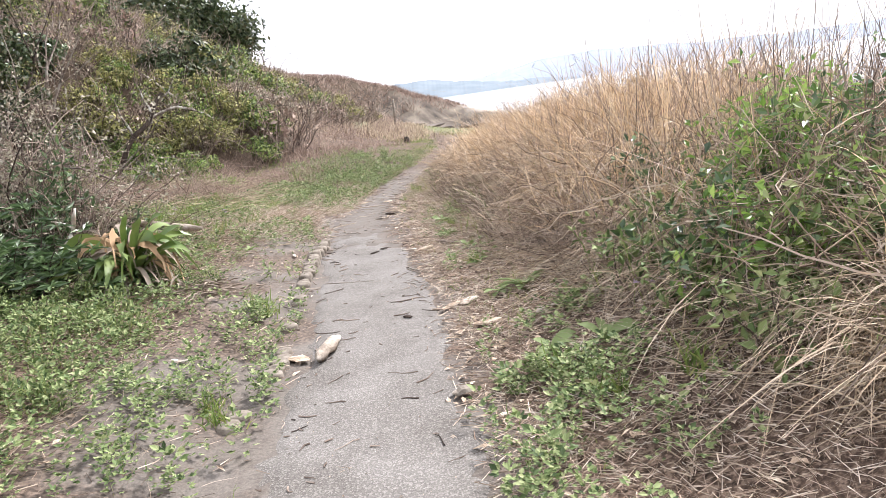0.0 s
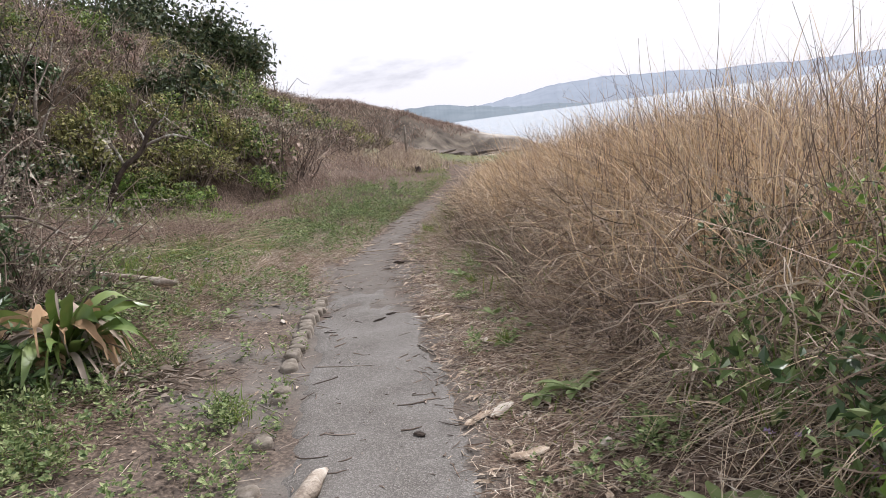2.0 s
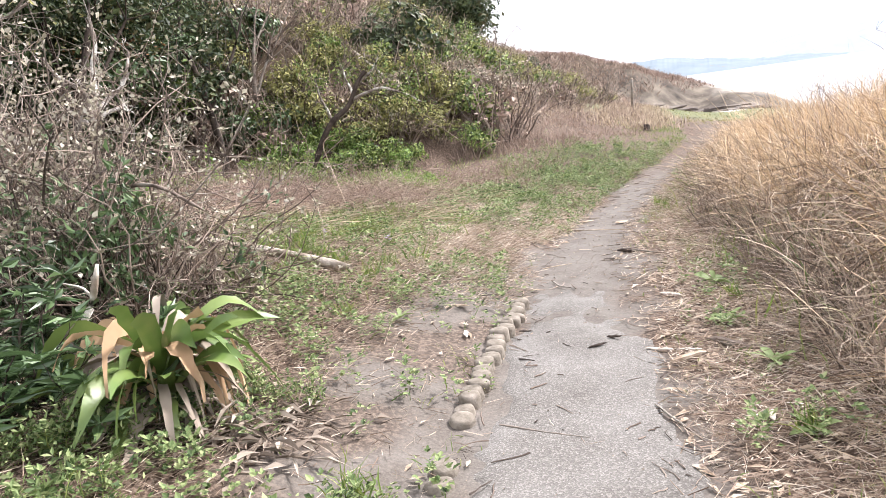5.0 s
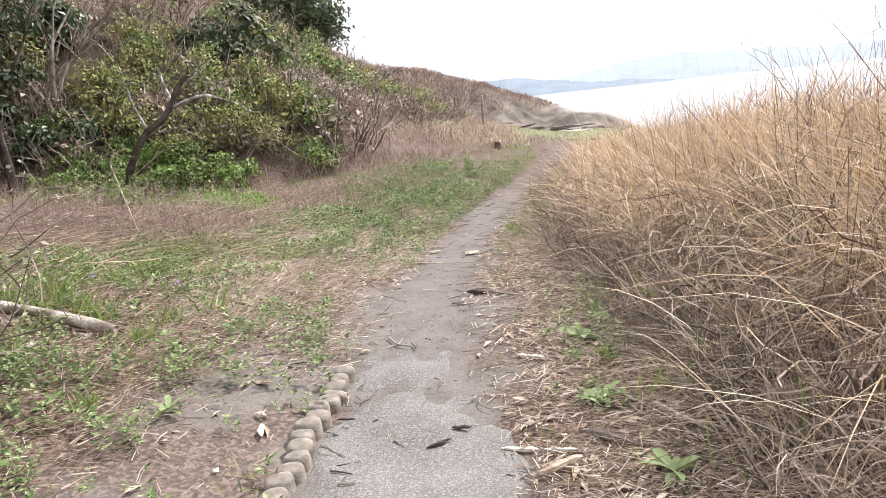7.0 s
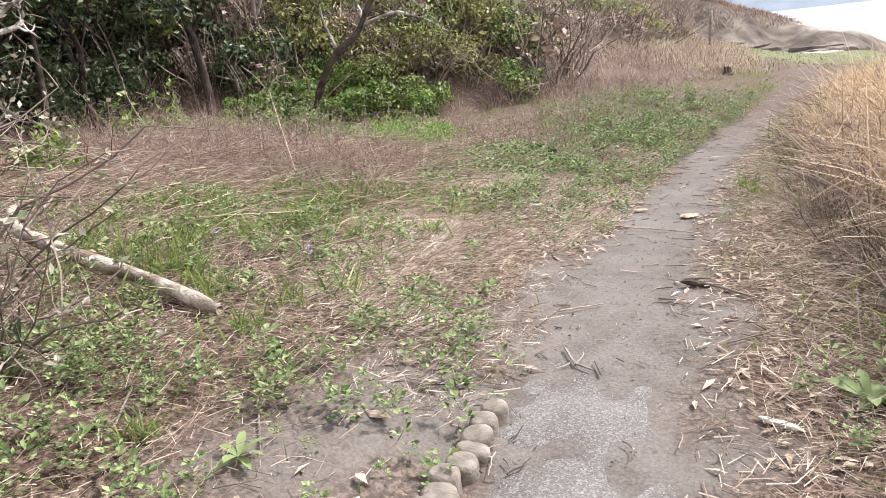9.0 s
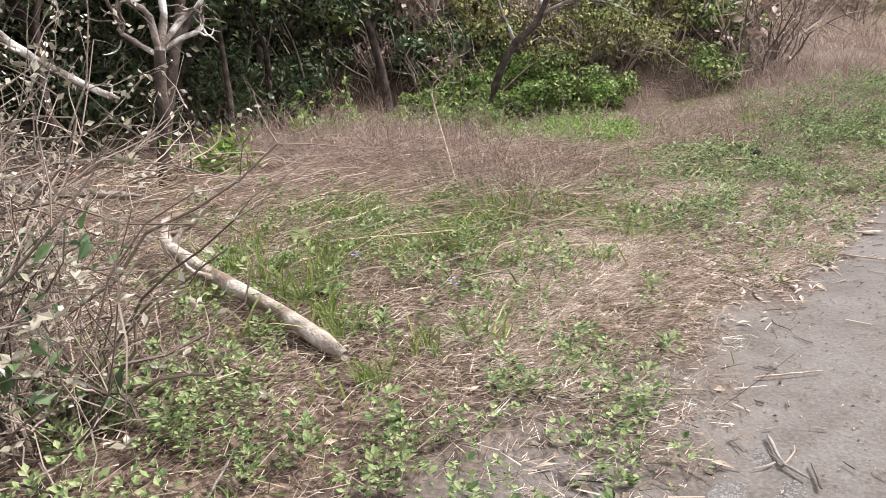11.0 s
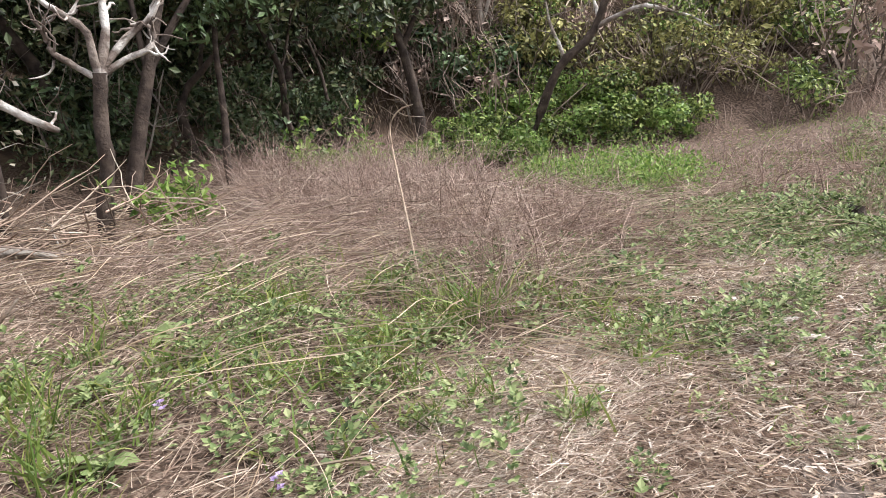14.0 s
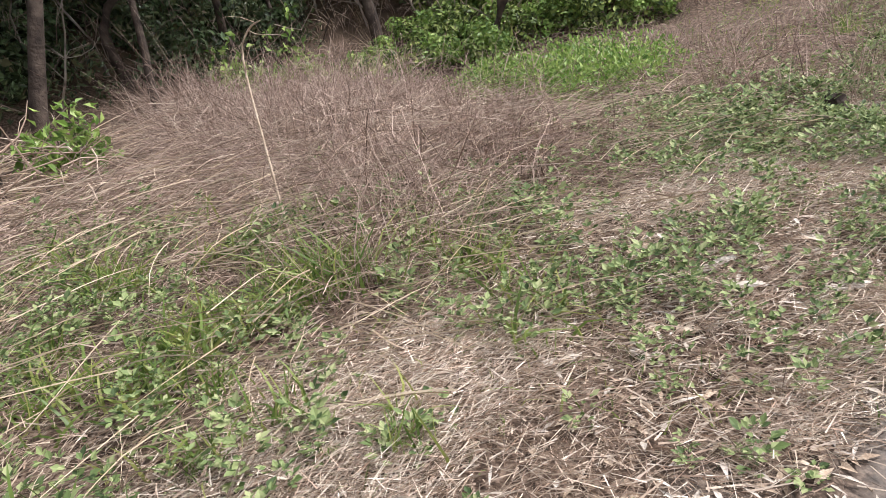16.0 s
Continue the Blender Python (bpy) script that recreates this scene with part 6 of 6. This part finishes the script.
def build_wood_bits():
    g = "wood bits beside the path"
    slab("driftwood", "bleached driftwood stump lying on the path edge", "driftwood", (-0.08, 3.92), 0.40, 0.10, 0.075, 76, "logwood", 1, round_=True)
    slab("bark_piece", "curled grey bark beside driftwood", "bark", (-0.27, 3.86), 0.16, 0.09, 0.02, 150, "chip", 2)
    slab("stone", "small flat grey stone on the path", "stone", (0.66, 3.0), 0.11, 0.07, 0.03, 10, "concrete", 3)
    for i, (x, y, l, w, t, a, mat) in enumerate((
            (0.84, 4.56, 0.20, 0.075, 0.028, 50, "white"), (0.72, 4.50, 0.22, 0.05, 0.02, 40, "chip"), (0.89, 4.02, 0.17, 0.07, 0.018, 5, "chip"), (0.40, 4.41, 0.08, 0.035, 0.018, -35, "darkbark"),
            (0.44, 6.67, 0.15, 0.035, 0.016, -10, "white"), (0.60, 6.63, 0.13, 0.025, 0.014, -12, "white"), (0.58, 6.48, 0.19, 0.04, 0.028, 22, "chip"), (0.82, 6.69, 0.25, 0.045, 0.04, -28, "bark"), (0.55, 7.73, 0.16, 0.04, 0.02, -30, "white"),
            (0.24, 9.25, 0.17, 0.045, 0.035, -5, "darkbark"), (0.10, 6.77, 0.12, 0.018, 0.014, 30, "darkbark"), (0.19, 6.91, 0.09, 0.024, 0.018, -18, "darkbark"), (-0.27, 6.66, 0.10, 0.012, 0.010, 12, "darkbark"), (-0.37, 7.1, 0.09, 0.012, 0.010, -2, "darkbark"),
            (0.16, 11.06, 0.14, 0.10, 0.02, 20, "chip"), (-0.60, 11.45, 0.15, 0.06, 0.02, 35, "white"), (-0.95, 12.2, 0.2, 0.06, 0.02, -10, "chip"), (-1.15, 10.85, 0.18, 0.06, 0.02, 60, "white"), (-1.0, 10.76, 0.14, 0.05, 0.02, 10, "white"), (-0.39, 10.9, 0.13, 0.05, 0.02, 80, "chip"), (-0.25, 11.3, 0.16, 0.05, 0.02, 20, "chip"),
            (-1.29, 10.04, 0.14, 0.04, 0.016, 50, "white"), (-1.10, 10.19, 0.13, 0.04, 0.016, -30, "white"), (-0.71, 6.9, 0.13, 0.035, 0.014, -70, "white"), (-0.86, 7.4, 0.12, 0.04, 0.014, -20, "chip"), (-0.84, 8.75, 0.05, 0.04, 0.03, 0, "darkbark"),
            (0.88, 5.8, 0.12, 0.03, 0.014, 85, "white"), (0.85, 2.35, 0.07, 0.05, 0.015, 70, "chip"), (1.22, 3.9, 0.06, 0.045, 0.03, 20, "white"), (-0.92, 3.77, 0.15, 0.04, 0.02, -25, "white"), (-1.6, 9.95, 0.1, 0.04, 0.014, 15, "chip"), (-1.45, 9.65, 0.16, 0.05, 0.016, -50, "chip"), (-0.9, 11.9, 0.12, 0.06, 0.014, 5, "white"), (-0.75, 11.0, 0.17, 0.05, 0.014, 42, "white"))):
        slab("wood_chip", "weathered wood chip on litter" if mat in ("chip", "white") else "dark broken twig on the path", "wood chip" if mat in ("chip", "white") else "twig", (x, y), l, w, t, a, mat, 20 + i, group=g)
    # long fallen sticks
    for i, (pts, r0) in enumerate((
            (((-1.25, 10.72), (-0.9, 10.78), (-0.45, 10.72), (0.0, 10.6), (0.28, 10.42)), 0.011), (((0.25, 9.30), (0.55, 9.0)), 0.014), (((0.17, 9.36), (0.34, 9.34)), 0.014), (((-0.46, 8.76), (-0.22, 8.92)), 0.008),
            (((-0.33, 8.33), (-0.25, 8.16), (-0.16, 8.1)), 0.012), (((-0.12, 8.06), (-0.17, 8.2)), 0.010), (((-1.2, 8.35), (-1.0, 8.27)), 0.012), (((-1.55, 9.3), (-1.2, 9.05), (-1.05, 8.95)), 0.014), (((0.40, 5.95), (0.52, 5.7), (0.62, 5.5)), 0.010),
            (((0.5, 8.2), (0.62, 8.0), (0.55, 7.9)), 0.012), (((-0.3, 5.75), (-0.1, 5.68), (0.12, 5.62)), 0.010), (((-0.55, 5.1), (-0.35, 4.9)), 0.008), (((0.05, 2.38), (0.16, 2.44)), 0.006), (((-0.2, 5.5), (0.1, 5.55), (0.3, 5.65)), 0.006), (((-1.3, 7.3), (-1.1, 7.0)), 0.008), (((1.05, 7.0), (1.2, 6.6)), 0.014), (((-1.75, 7.15), (-1.6, 6.9), (-1.55, 6.7)), 0.009), (((0.75, 8.9), (0.6, 8.6), (0.35, 8.4)), 0.010))):
        rod("fallen_stick", "crooked dry stick lying on the ground", "stick", [on(x, y, 0.6 * r0 + 0.010) for x, y in pts], 0.62 * r0, 0.36 * r0, "bark" if i % 3 else "chip", 60 + i, 6, 1 if i % 4 == 0 else 0, 0.12)
    # the fallen log with its forked bleached end
    rod("fallen_log", "pale fallen log with peeling bark, forked at one end", "log", [(-1.80, 7.79, 0.34), (-2.35, 7.93, 0.44), (-2.95, 8.06, 0.54), (-3.45, 8.2, 0.62), (-3.66, 8.34, 0.71), (-3.62, 8.47, 0.745)], 0.044, 0.03, "logwood", 81, 9, 3, 0.28, 18)
    rod("dead_branch", "bleached dead branch rising from a shrub", "branch", [on(-2.45, 5.35, 0.05), (-2.28, 5.4, 0.5), (-2.22, 5.42, 0.62), (-2.12, 5.47, 0.78), (-2.08, 5.5, 0.95)], 0.026, 0.014, "white", 82, 7, 2, 0.15)
    rod("dead_branch", "arched bleached branch across a tangled shrub", "branch", [(-3.1, 6.6, 0.7), (-2.85, 6.55, 1.12), (-2.6, 6.5, 1.25), (-2.35, 6.45, 1.22), (-2.05, 6.4, 1.05)], 0.018, 0.009, "bark", 83, 6, 2, 0.3)
    rod("bent_stick", "thin pale stick bent over at its top", "stick", [on(-2.72, 10.15, 0.0), (-2.85, 10.25, 0.7), (-2.98, 10.35, 1.05), (-3.06, 10.42, 1.22), (-2.98, 10.45, 1.3), (-2.85, 10.42, 1.31)], 0.006, 0.004, "chip", 84, 6, 3, 0.2)
    rod("dead_branch", "grey broken branch hanging at the wood's edge", "branch", [(-6.95, 9.15, 2.6), (-6.8, 9.25, 2.15), (-6.62, 9.5, 1.86), (-6.44, 9.76, 1.61), (-6.3, 9.95, 1.46)], 0.045, 0.032, "lichen", 85, 8, 3, 0.5)
    rod("dead_branch", "dark fallen branch lying at the wood's edge", "branch", [on(-5.7, 8.35, 0.45), on(-5.5, 8.7, 0.3), on(-5.25, 9.05, 0.18), on(-5.2, 9.35, 0.06)], 0.045, 0.03, "bark", 86, 7, 4, 0.5)
    rod("dead_branch", "grey fallen limb on the slope", "branch", [on(-5.6, 18.6, 0.8), on(-5.0, 18.4, 0.75), on(-4.4, 18.3, 0.6)], 0.03, 0.015, "white", 87, 6, 6, 0.5)
    r = np.random.default_rng(90)
    n = 260
    q = scatter(n, -7, -4.2, 7.6, 10.4, lambda x, y: np.ones_like(x), r, 0.05)
    q[:, 2] += r.random(n) * 0.3
    mid = wander(q, unit(heading(n, r) + np.array([0.6, 0, 0.15])), r.uniform(0.3, 0.95, n), 6, 0.2, 0.0, r)
    mid[..., 2] = np.maximum(mid[..., 2], land(mid[..., 0], mid[..., 1]) + 0.02)
    stuff("brushwood", tubes(mid, np.linspace(0.007, 0.002, 6)[None] * r.uniform(0.4, 1.3, n)[:, None], 4), M["thatch"], "heap of grey fallen brushwood at the wood's edge", "brushwood")
    # a rotten stump in the meadow and a dark one further on
    for x, y, s, label in ((-1.3, 12.95, 0.07, "dark rotten stump in green weeds"), (0.62, 21.8, 0.08, "short dark stump beside straw grass")):
        k, sides = 6, 11
        a = np.arange(sides) * 2 * np.pi / sides
        h = np.array([-0.05, 0.03, 0.12, 0.2, 0.22, 0.14]) * (s / 0.13) ** 0.5
        w = np.array([1.4, 1.15, 1.0, 0.9, 0.7, 0.0])
        v = np.stack([np.stack([np.cos(a) * w[i] * s * r.uniform(0.8, 1.2, sides), np.sin(a) * w[i] * s * r.uniform(0.8, 1.2, sides), h[i] + r.normal(size=sides) * 0.02 * (i > 2)], 1) for i in range(k)])
        f = [(i * sides + j, i * sides + (j + 1) % sides, (i + 1) * sides + (j + 1) % sides, (i + 1) * sides + j) for i in range(k - 1) for j in range(sides)]
        ob = tagged(new("tree_stump", mesh_of("tree_stump", v, f, M["darkbark"])), label, "stump")
        ob.location = on(x, y)


def build_strap_plant():
    """A clump of broad strap leaves, many of them withered and hanging."""
    r = np.random.default_rng(17)
    x, y, z = on(-1.68, 5.28)
    plant = thing("strap_leaf_plant", "clump of broad green strap leaves with brown withered tips", "plant", (x, y, z))

    def strap(a, length, width, rise, droop, mat, name, twist=0.0, lift=0.12):
        k = 9
        s = np.linspace(0, 1, k)
        d = np.array([math.cos(a), math.sin(a), 0])
        mid = np.array([x, y, z + lift]) + d * 0.05 + d[None] * (length * s * (1 - 0.25 * s * droop))[:, None] + np.array([0, 0, 1.0]) * (length * (rise * s - droop * s ** 2.3))[:, None]
        side = unit(np.array([-d[1], d[0], twist]))
        w = width * np.array([0.55, 0.8, 0.95, 1.0, 0.98, 0.9, 0.72, 0.42, 0.03])
        mid[:, :2] += np.cumsum(r.normal(size=(k, 2)), 0) * length * 0.012
        crease = np.array([0, 0, 0.18]) * w[:, None]
        v = np.stack([mid - side * w[:, None] / 2 + crease, mid, mid + side * w[:, None] / 2 + crease], 1)
        v += r.normal(size=v.shape) * (0.006 if mat == "dead" else 0.002)
        f = [(i * 3 + j, i * 3 + j + 1, i * 3 + j + 4, i * 3 + j + 3) for i in range(k - 1) for j in range(2)]
        v[..., 2] = np.maximum(v[..., 2], land(v[..., 0], v[..., 1]) + 0.01)
        part(name, (v, f), M[mat], plant, "withered brown hanging leaf" if mat == "dead" else ("curled grey dead leaf" if mat == "grey_leaf" else ""), True)

    for i in range(52):
        strap(i * 2.4 + r.normal() * 0.5, r.uniform(0.32, 0.68), r.uniform(0.06, 0.105), r.uniform(0.3, 1.1), r.uniform(0.35, 1.1), "agave", "leaf", r.normal() * 0.9, r.uniform(0.1, 0.34))
    for i in range(40):
        strap(i * 2.4 + 1.1 + r.normal() * 0.5, r.uniform(0.2, 0.52), r.uniform(0.03, 0.075), r.uniform(0.1, 1.3), r.uniform(0.6, 1.9), "dead" if i % 3 else "grey_leaf", "withered_leaf", r.normal() * 1.2, r.uniform(0.16, 0.42))
    strap(-0.35, 0.62, 0.08, 0.85, 0.62, "agave", "leaf", 0.1)
    for i in range(26):
        strap(r.uniform(-2.4, 0.7), r.uniform(0.2, 0.5), r.uniform(0.03, 0.06), r.uniform(0.0, 0.3), r.uniform(0.4, 0.9), "grey_leaf", "withered_leaf", r.normal() * 0.8, r.uniform(0.05, 0.2))
    # grey fallen leaves heaped beside the plant
    m = 150
    q = np.column_stack([r.normal(-1.2, 0.16, m), r.normal(5.25, 0.2, m)])
    base = np.column_stack([q, land(q[:, 0], q[:, 1]) + 0.012 + r.random(m) ** 2 * 0.06])
    stuff("fallen_leaves", leaves(base, unit(heading(m, r) + np.array([0.3, -0.4, 0.05]) + r.normal(size=(m, 3)) * 0.1), r.uniform(0.08, 0.22, m), r.uniform(0.014, 0.035, m), r, 0.4, 2.0), M["grey_leaf"], "heap of grey fallen strap leaves on soil", "leaves")


def build_broad_weeds():
    """Dock-like rosettes and lilac flowers."""
    r = np.random.default_rng(27)
    for x, y, s, n in ((1.22, 4.53, 1.2, 11), (1.05, 4.6, 0.9, 8), (0.86, 7.94, 0.8, 12), (0.84, 7.07, 0.7, 10), (0.99, 6.38, 0.7, 9), (1.15, 3.3, 0.9, 9), (1.4, 3.1, 1.0, 9), (-2.9, 8.5, 1.0, 9), (-2.35, 8.3, 0.9, 8), (-3.2, 9.0, 0.9, 8), (-1.15, 6.95, 0.6, 8), (1.0, 5.62, 0.6, 8)):
        z = float(land(x, y))
        w = thing("broad_leaf_weed", "low rosette of broad green leaves in dry litter", "weed", (x, y, z), "broad-leaved weeds")
        for i in range(n):
            a = i * 2.4 + r.normal() * 0.2
            L, W = s * r.uniform(0.10, 0.19), s * r.uniform(0.045, 0.07)
            k = 5
            q = np.linspace(0, 1, k)
            d = np.array([math.cos(a), math.sin(a), 0])
            mid = np.array([x, y, z + 0.02]) + d * (L * q)[:, None] + np.array([0, 0, 1.0]) * (L * (r.uniform(0.3, 0.9) * q - 0.45 * q ** 2))[:, None]
            side = np.array([-d[1], d[0], r.normal() * 0.3])
            ww = W * np.array([0.15, 0.75, 1.0, 0.8, 0.05])
            v = np.stack([mid - side * ww[:, None] / 2 + np.array([0, 0, 0.15]) * ww[:, None], mid, mid + side * ww[:, None] / 2 + np.array([0, 0, 0.15]) * ww[:, None]], 1)
            f = [(i2 * 3 + j, i2 * 3 + j + 1, i2 * 3 + j + 4, i2 * 3 + j + 3) for i2 in range(k - 1) for j in range(2)]
            part("leaf", (v, f), M["green"], w, "", True)
    for x, y in ((1.60, 3.25), (1.66, 3.15), (1.70, 2.78), (-2.31, 8.42), (-1.75, 8.45)):
        z = float(land(x, y))
        w = thing("lilac_flower", "small lilac wildflower on a thin stalk", "flower", (x, y, z), "lilac flowers")
        st = wander(np.array([[x, y, z]]), np.array([[0.1, 0, 1.0]]), 0.16, 5, 0.1, 0, r)
        part("stalk", tubes(st, 0.0018, 4), M["blade"], w)
        for i in range(3):
            c = st[0, -1] + r.normal(size=3) * 0.014
            a = np.arange(4) * np.pi / 2 + r.random()
            way = unit(np.stack([np.cos(a), np.sin(a), np.full(4, 0.35)], 1))
            part("petals", leaves(np.repeat(c[None], 4, 0), way, 0.016, 0.013, r), M["petal"], w)


def build_far_things():
    # a marker post on the flat
    x, y = 0.25, 34.0
    z = float(land(x, y))
    post = thing("marker_post", "weathered grey wooden post on the flat", "post", (x, y, z))
    part("shaft", tubes(np.array([[(x, y, z - 0.2), (x + 0.02, y, z + 0.6), (x + 0.05, y, z + 1.25)]]), np.array([[0.06, 0.055, 0.05]]), 8, True), M["bark"], post, smooth=True)
    part("cap", tubes(np.array([[(x + 0.05, y, z + 1.25), (x + 0.052, y, z + 1.29)]]), np.array([[0.055, 0.035]]), 8, True), M["chip"], post)
    # evergreens crowning the hill
    r = np.random.default_rng(55)
    for i, (px, py, s) in enumerate(((-11.5, 62, 0.9), (-13.5, 60, 1.2), (-16, 58, 1.4), (-19, 60, 1.5), (-14.5, 55, 1.0), (-18, 53, 1.3), (-22, 55, 1.6), (-25, 58, 1.6), (-21.5, 49, 1.4), (-26, 50, 1.6), (-29, 46, 1.6), (-12.5, 57, 0.8), (-16.5, 50, 0.9), (-19.5, 46, 1.0), (-24, 43, 1.2))):
        tree("hilltop_evergreen", "dark wind-shaped evergreen on the hilltop", (px, py), (0.15, 0.05, 1), 1.85 * s, 0.14 * s, 3, 300 + i, "darkbark", "dark", 24, 0.36, "dense dark needles", kids=3, spread=1.0, spread_leaf=0.8 * s)
    for i, (px, py, s) in enumerate(((-10.2, 62.5, 0.8), (-17.2, 51, 1.5), (-15.5, 53, 1.2))):
        tree("bare_hilltop_tree", "pale bare tree on the hill crest", (px, py), (0.15, 0, 1), 1.5 * s, 0.12 * s, 3, 340 + i, "bark", kids=3, spread=0.85)
    # ledges of the far headland
    for i in range(26):
        hx = r.uniform(0, 14)
        hy = 64.6 + r.uniform(-1.6, 1.4) - 1.5 * math.sin(hx * 0.9)
        w, d, h = r.uniform(0.7, 2.2), r.uniform(0.5, 1.0), r.uniform(0.15, 0.38)
        bm = bmesh.new()
        bmesh.ops.create_icosphere(bm, subdivisions=2, radius=1.0)
        for v in bm.verts:
            q = 1 + 0.35 * (noise.noise(v.co * 1.7 + Vector((i, 0, 0))))
            v.co = Vector((v.co.x * w * q, v.co.y * d * q, max(-0.8, min(0.75, v.co.z * 1.2)) * h * q))
        me = bpy.data.meshes.new("shore_rock")
        bm.to_mesh(me)
        bm.free()
        me.materials.append(M["rock"])
        ob = tagged(new("shore_rock", me), "dark layered rock ledge on the far shore", "rock", "rocks of the headland")
        ob.matrix_world = pose(hx, hy, float(land(hx, hy)) - 0.1 * h, 0, 0, r.uniform(-15, 15))


build_kerb()
build_wood_bits()
build_strap_plant()
build_broad_weeds()
build_far_things()
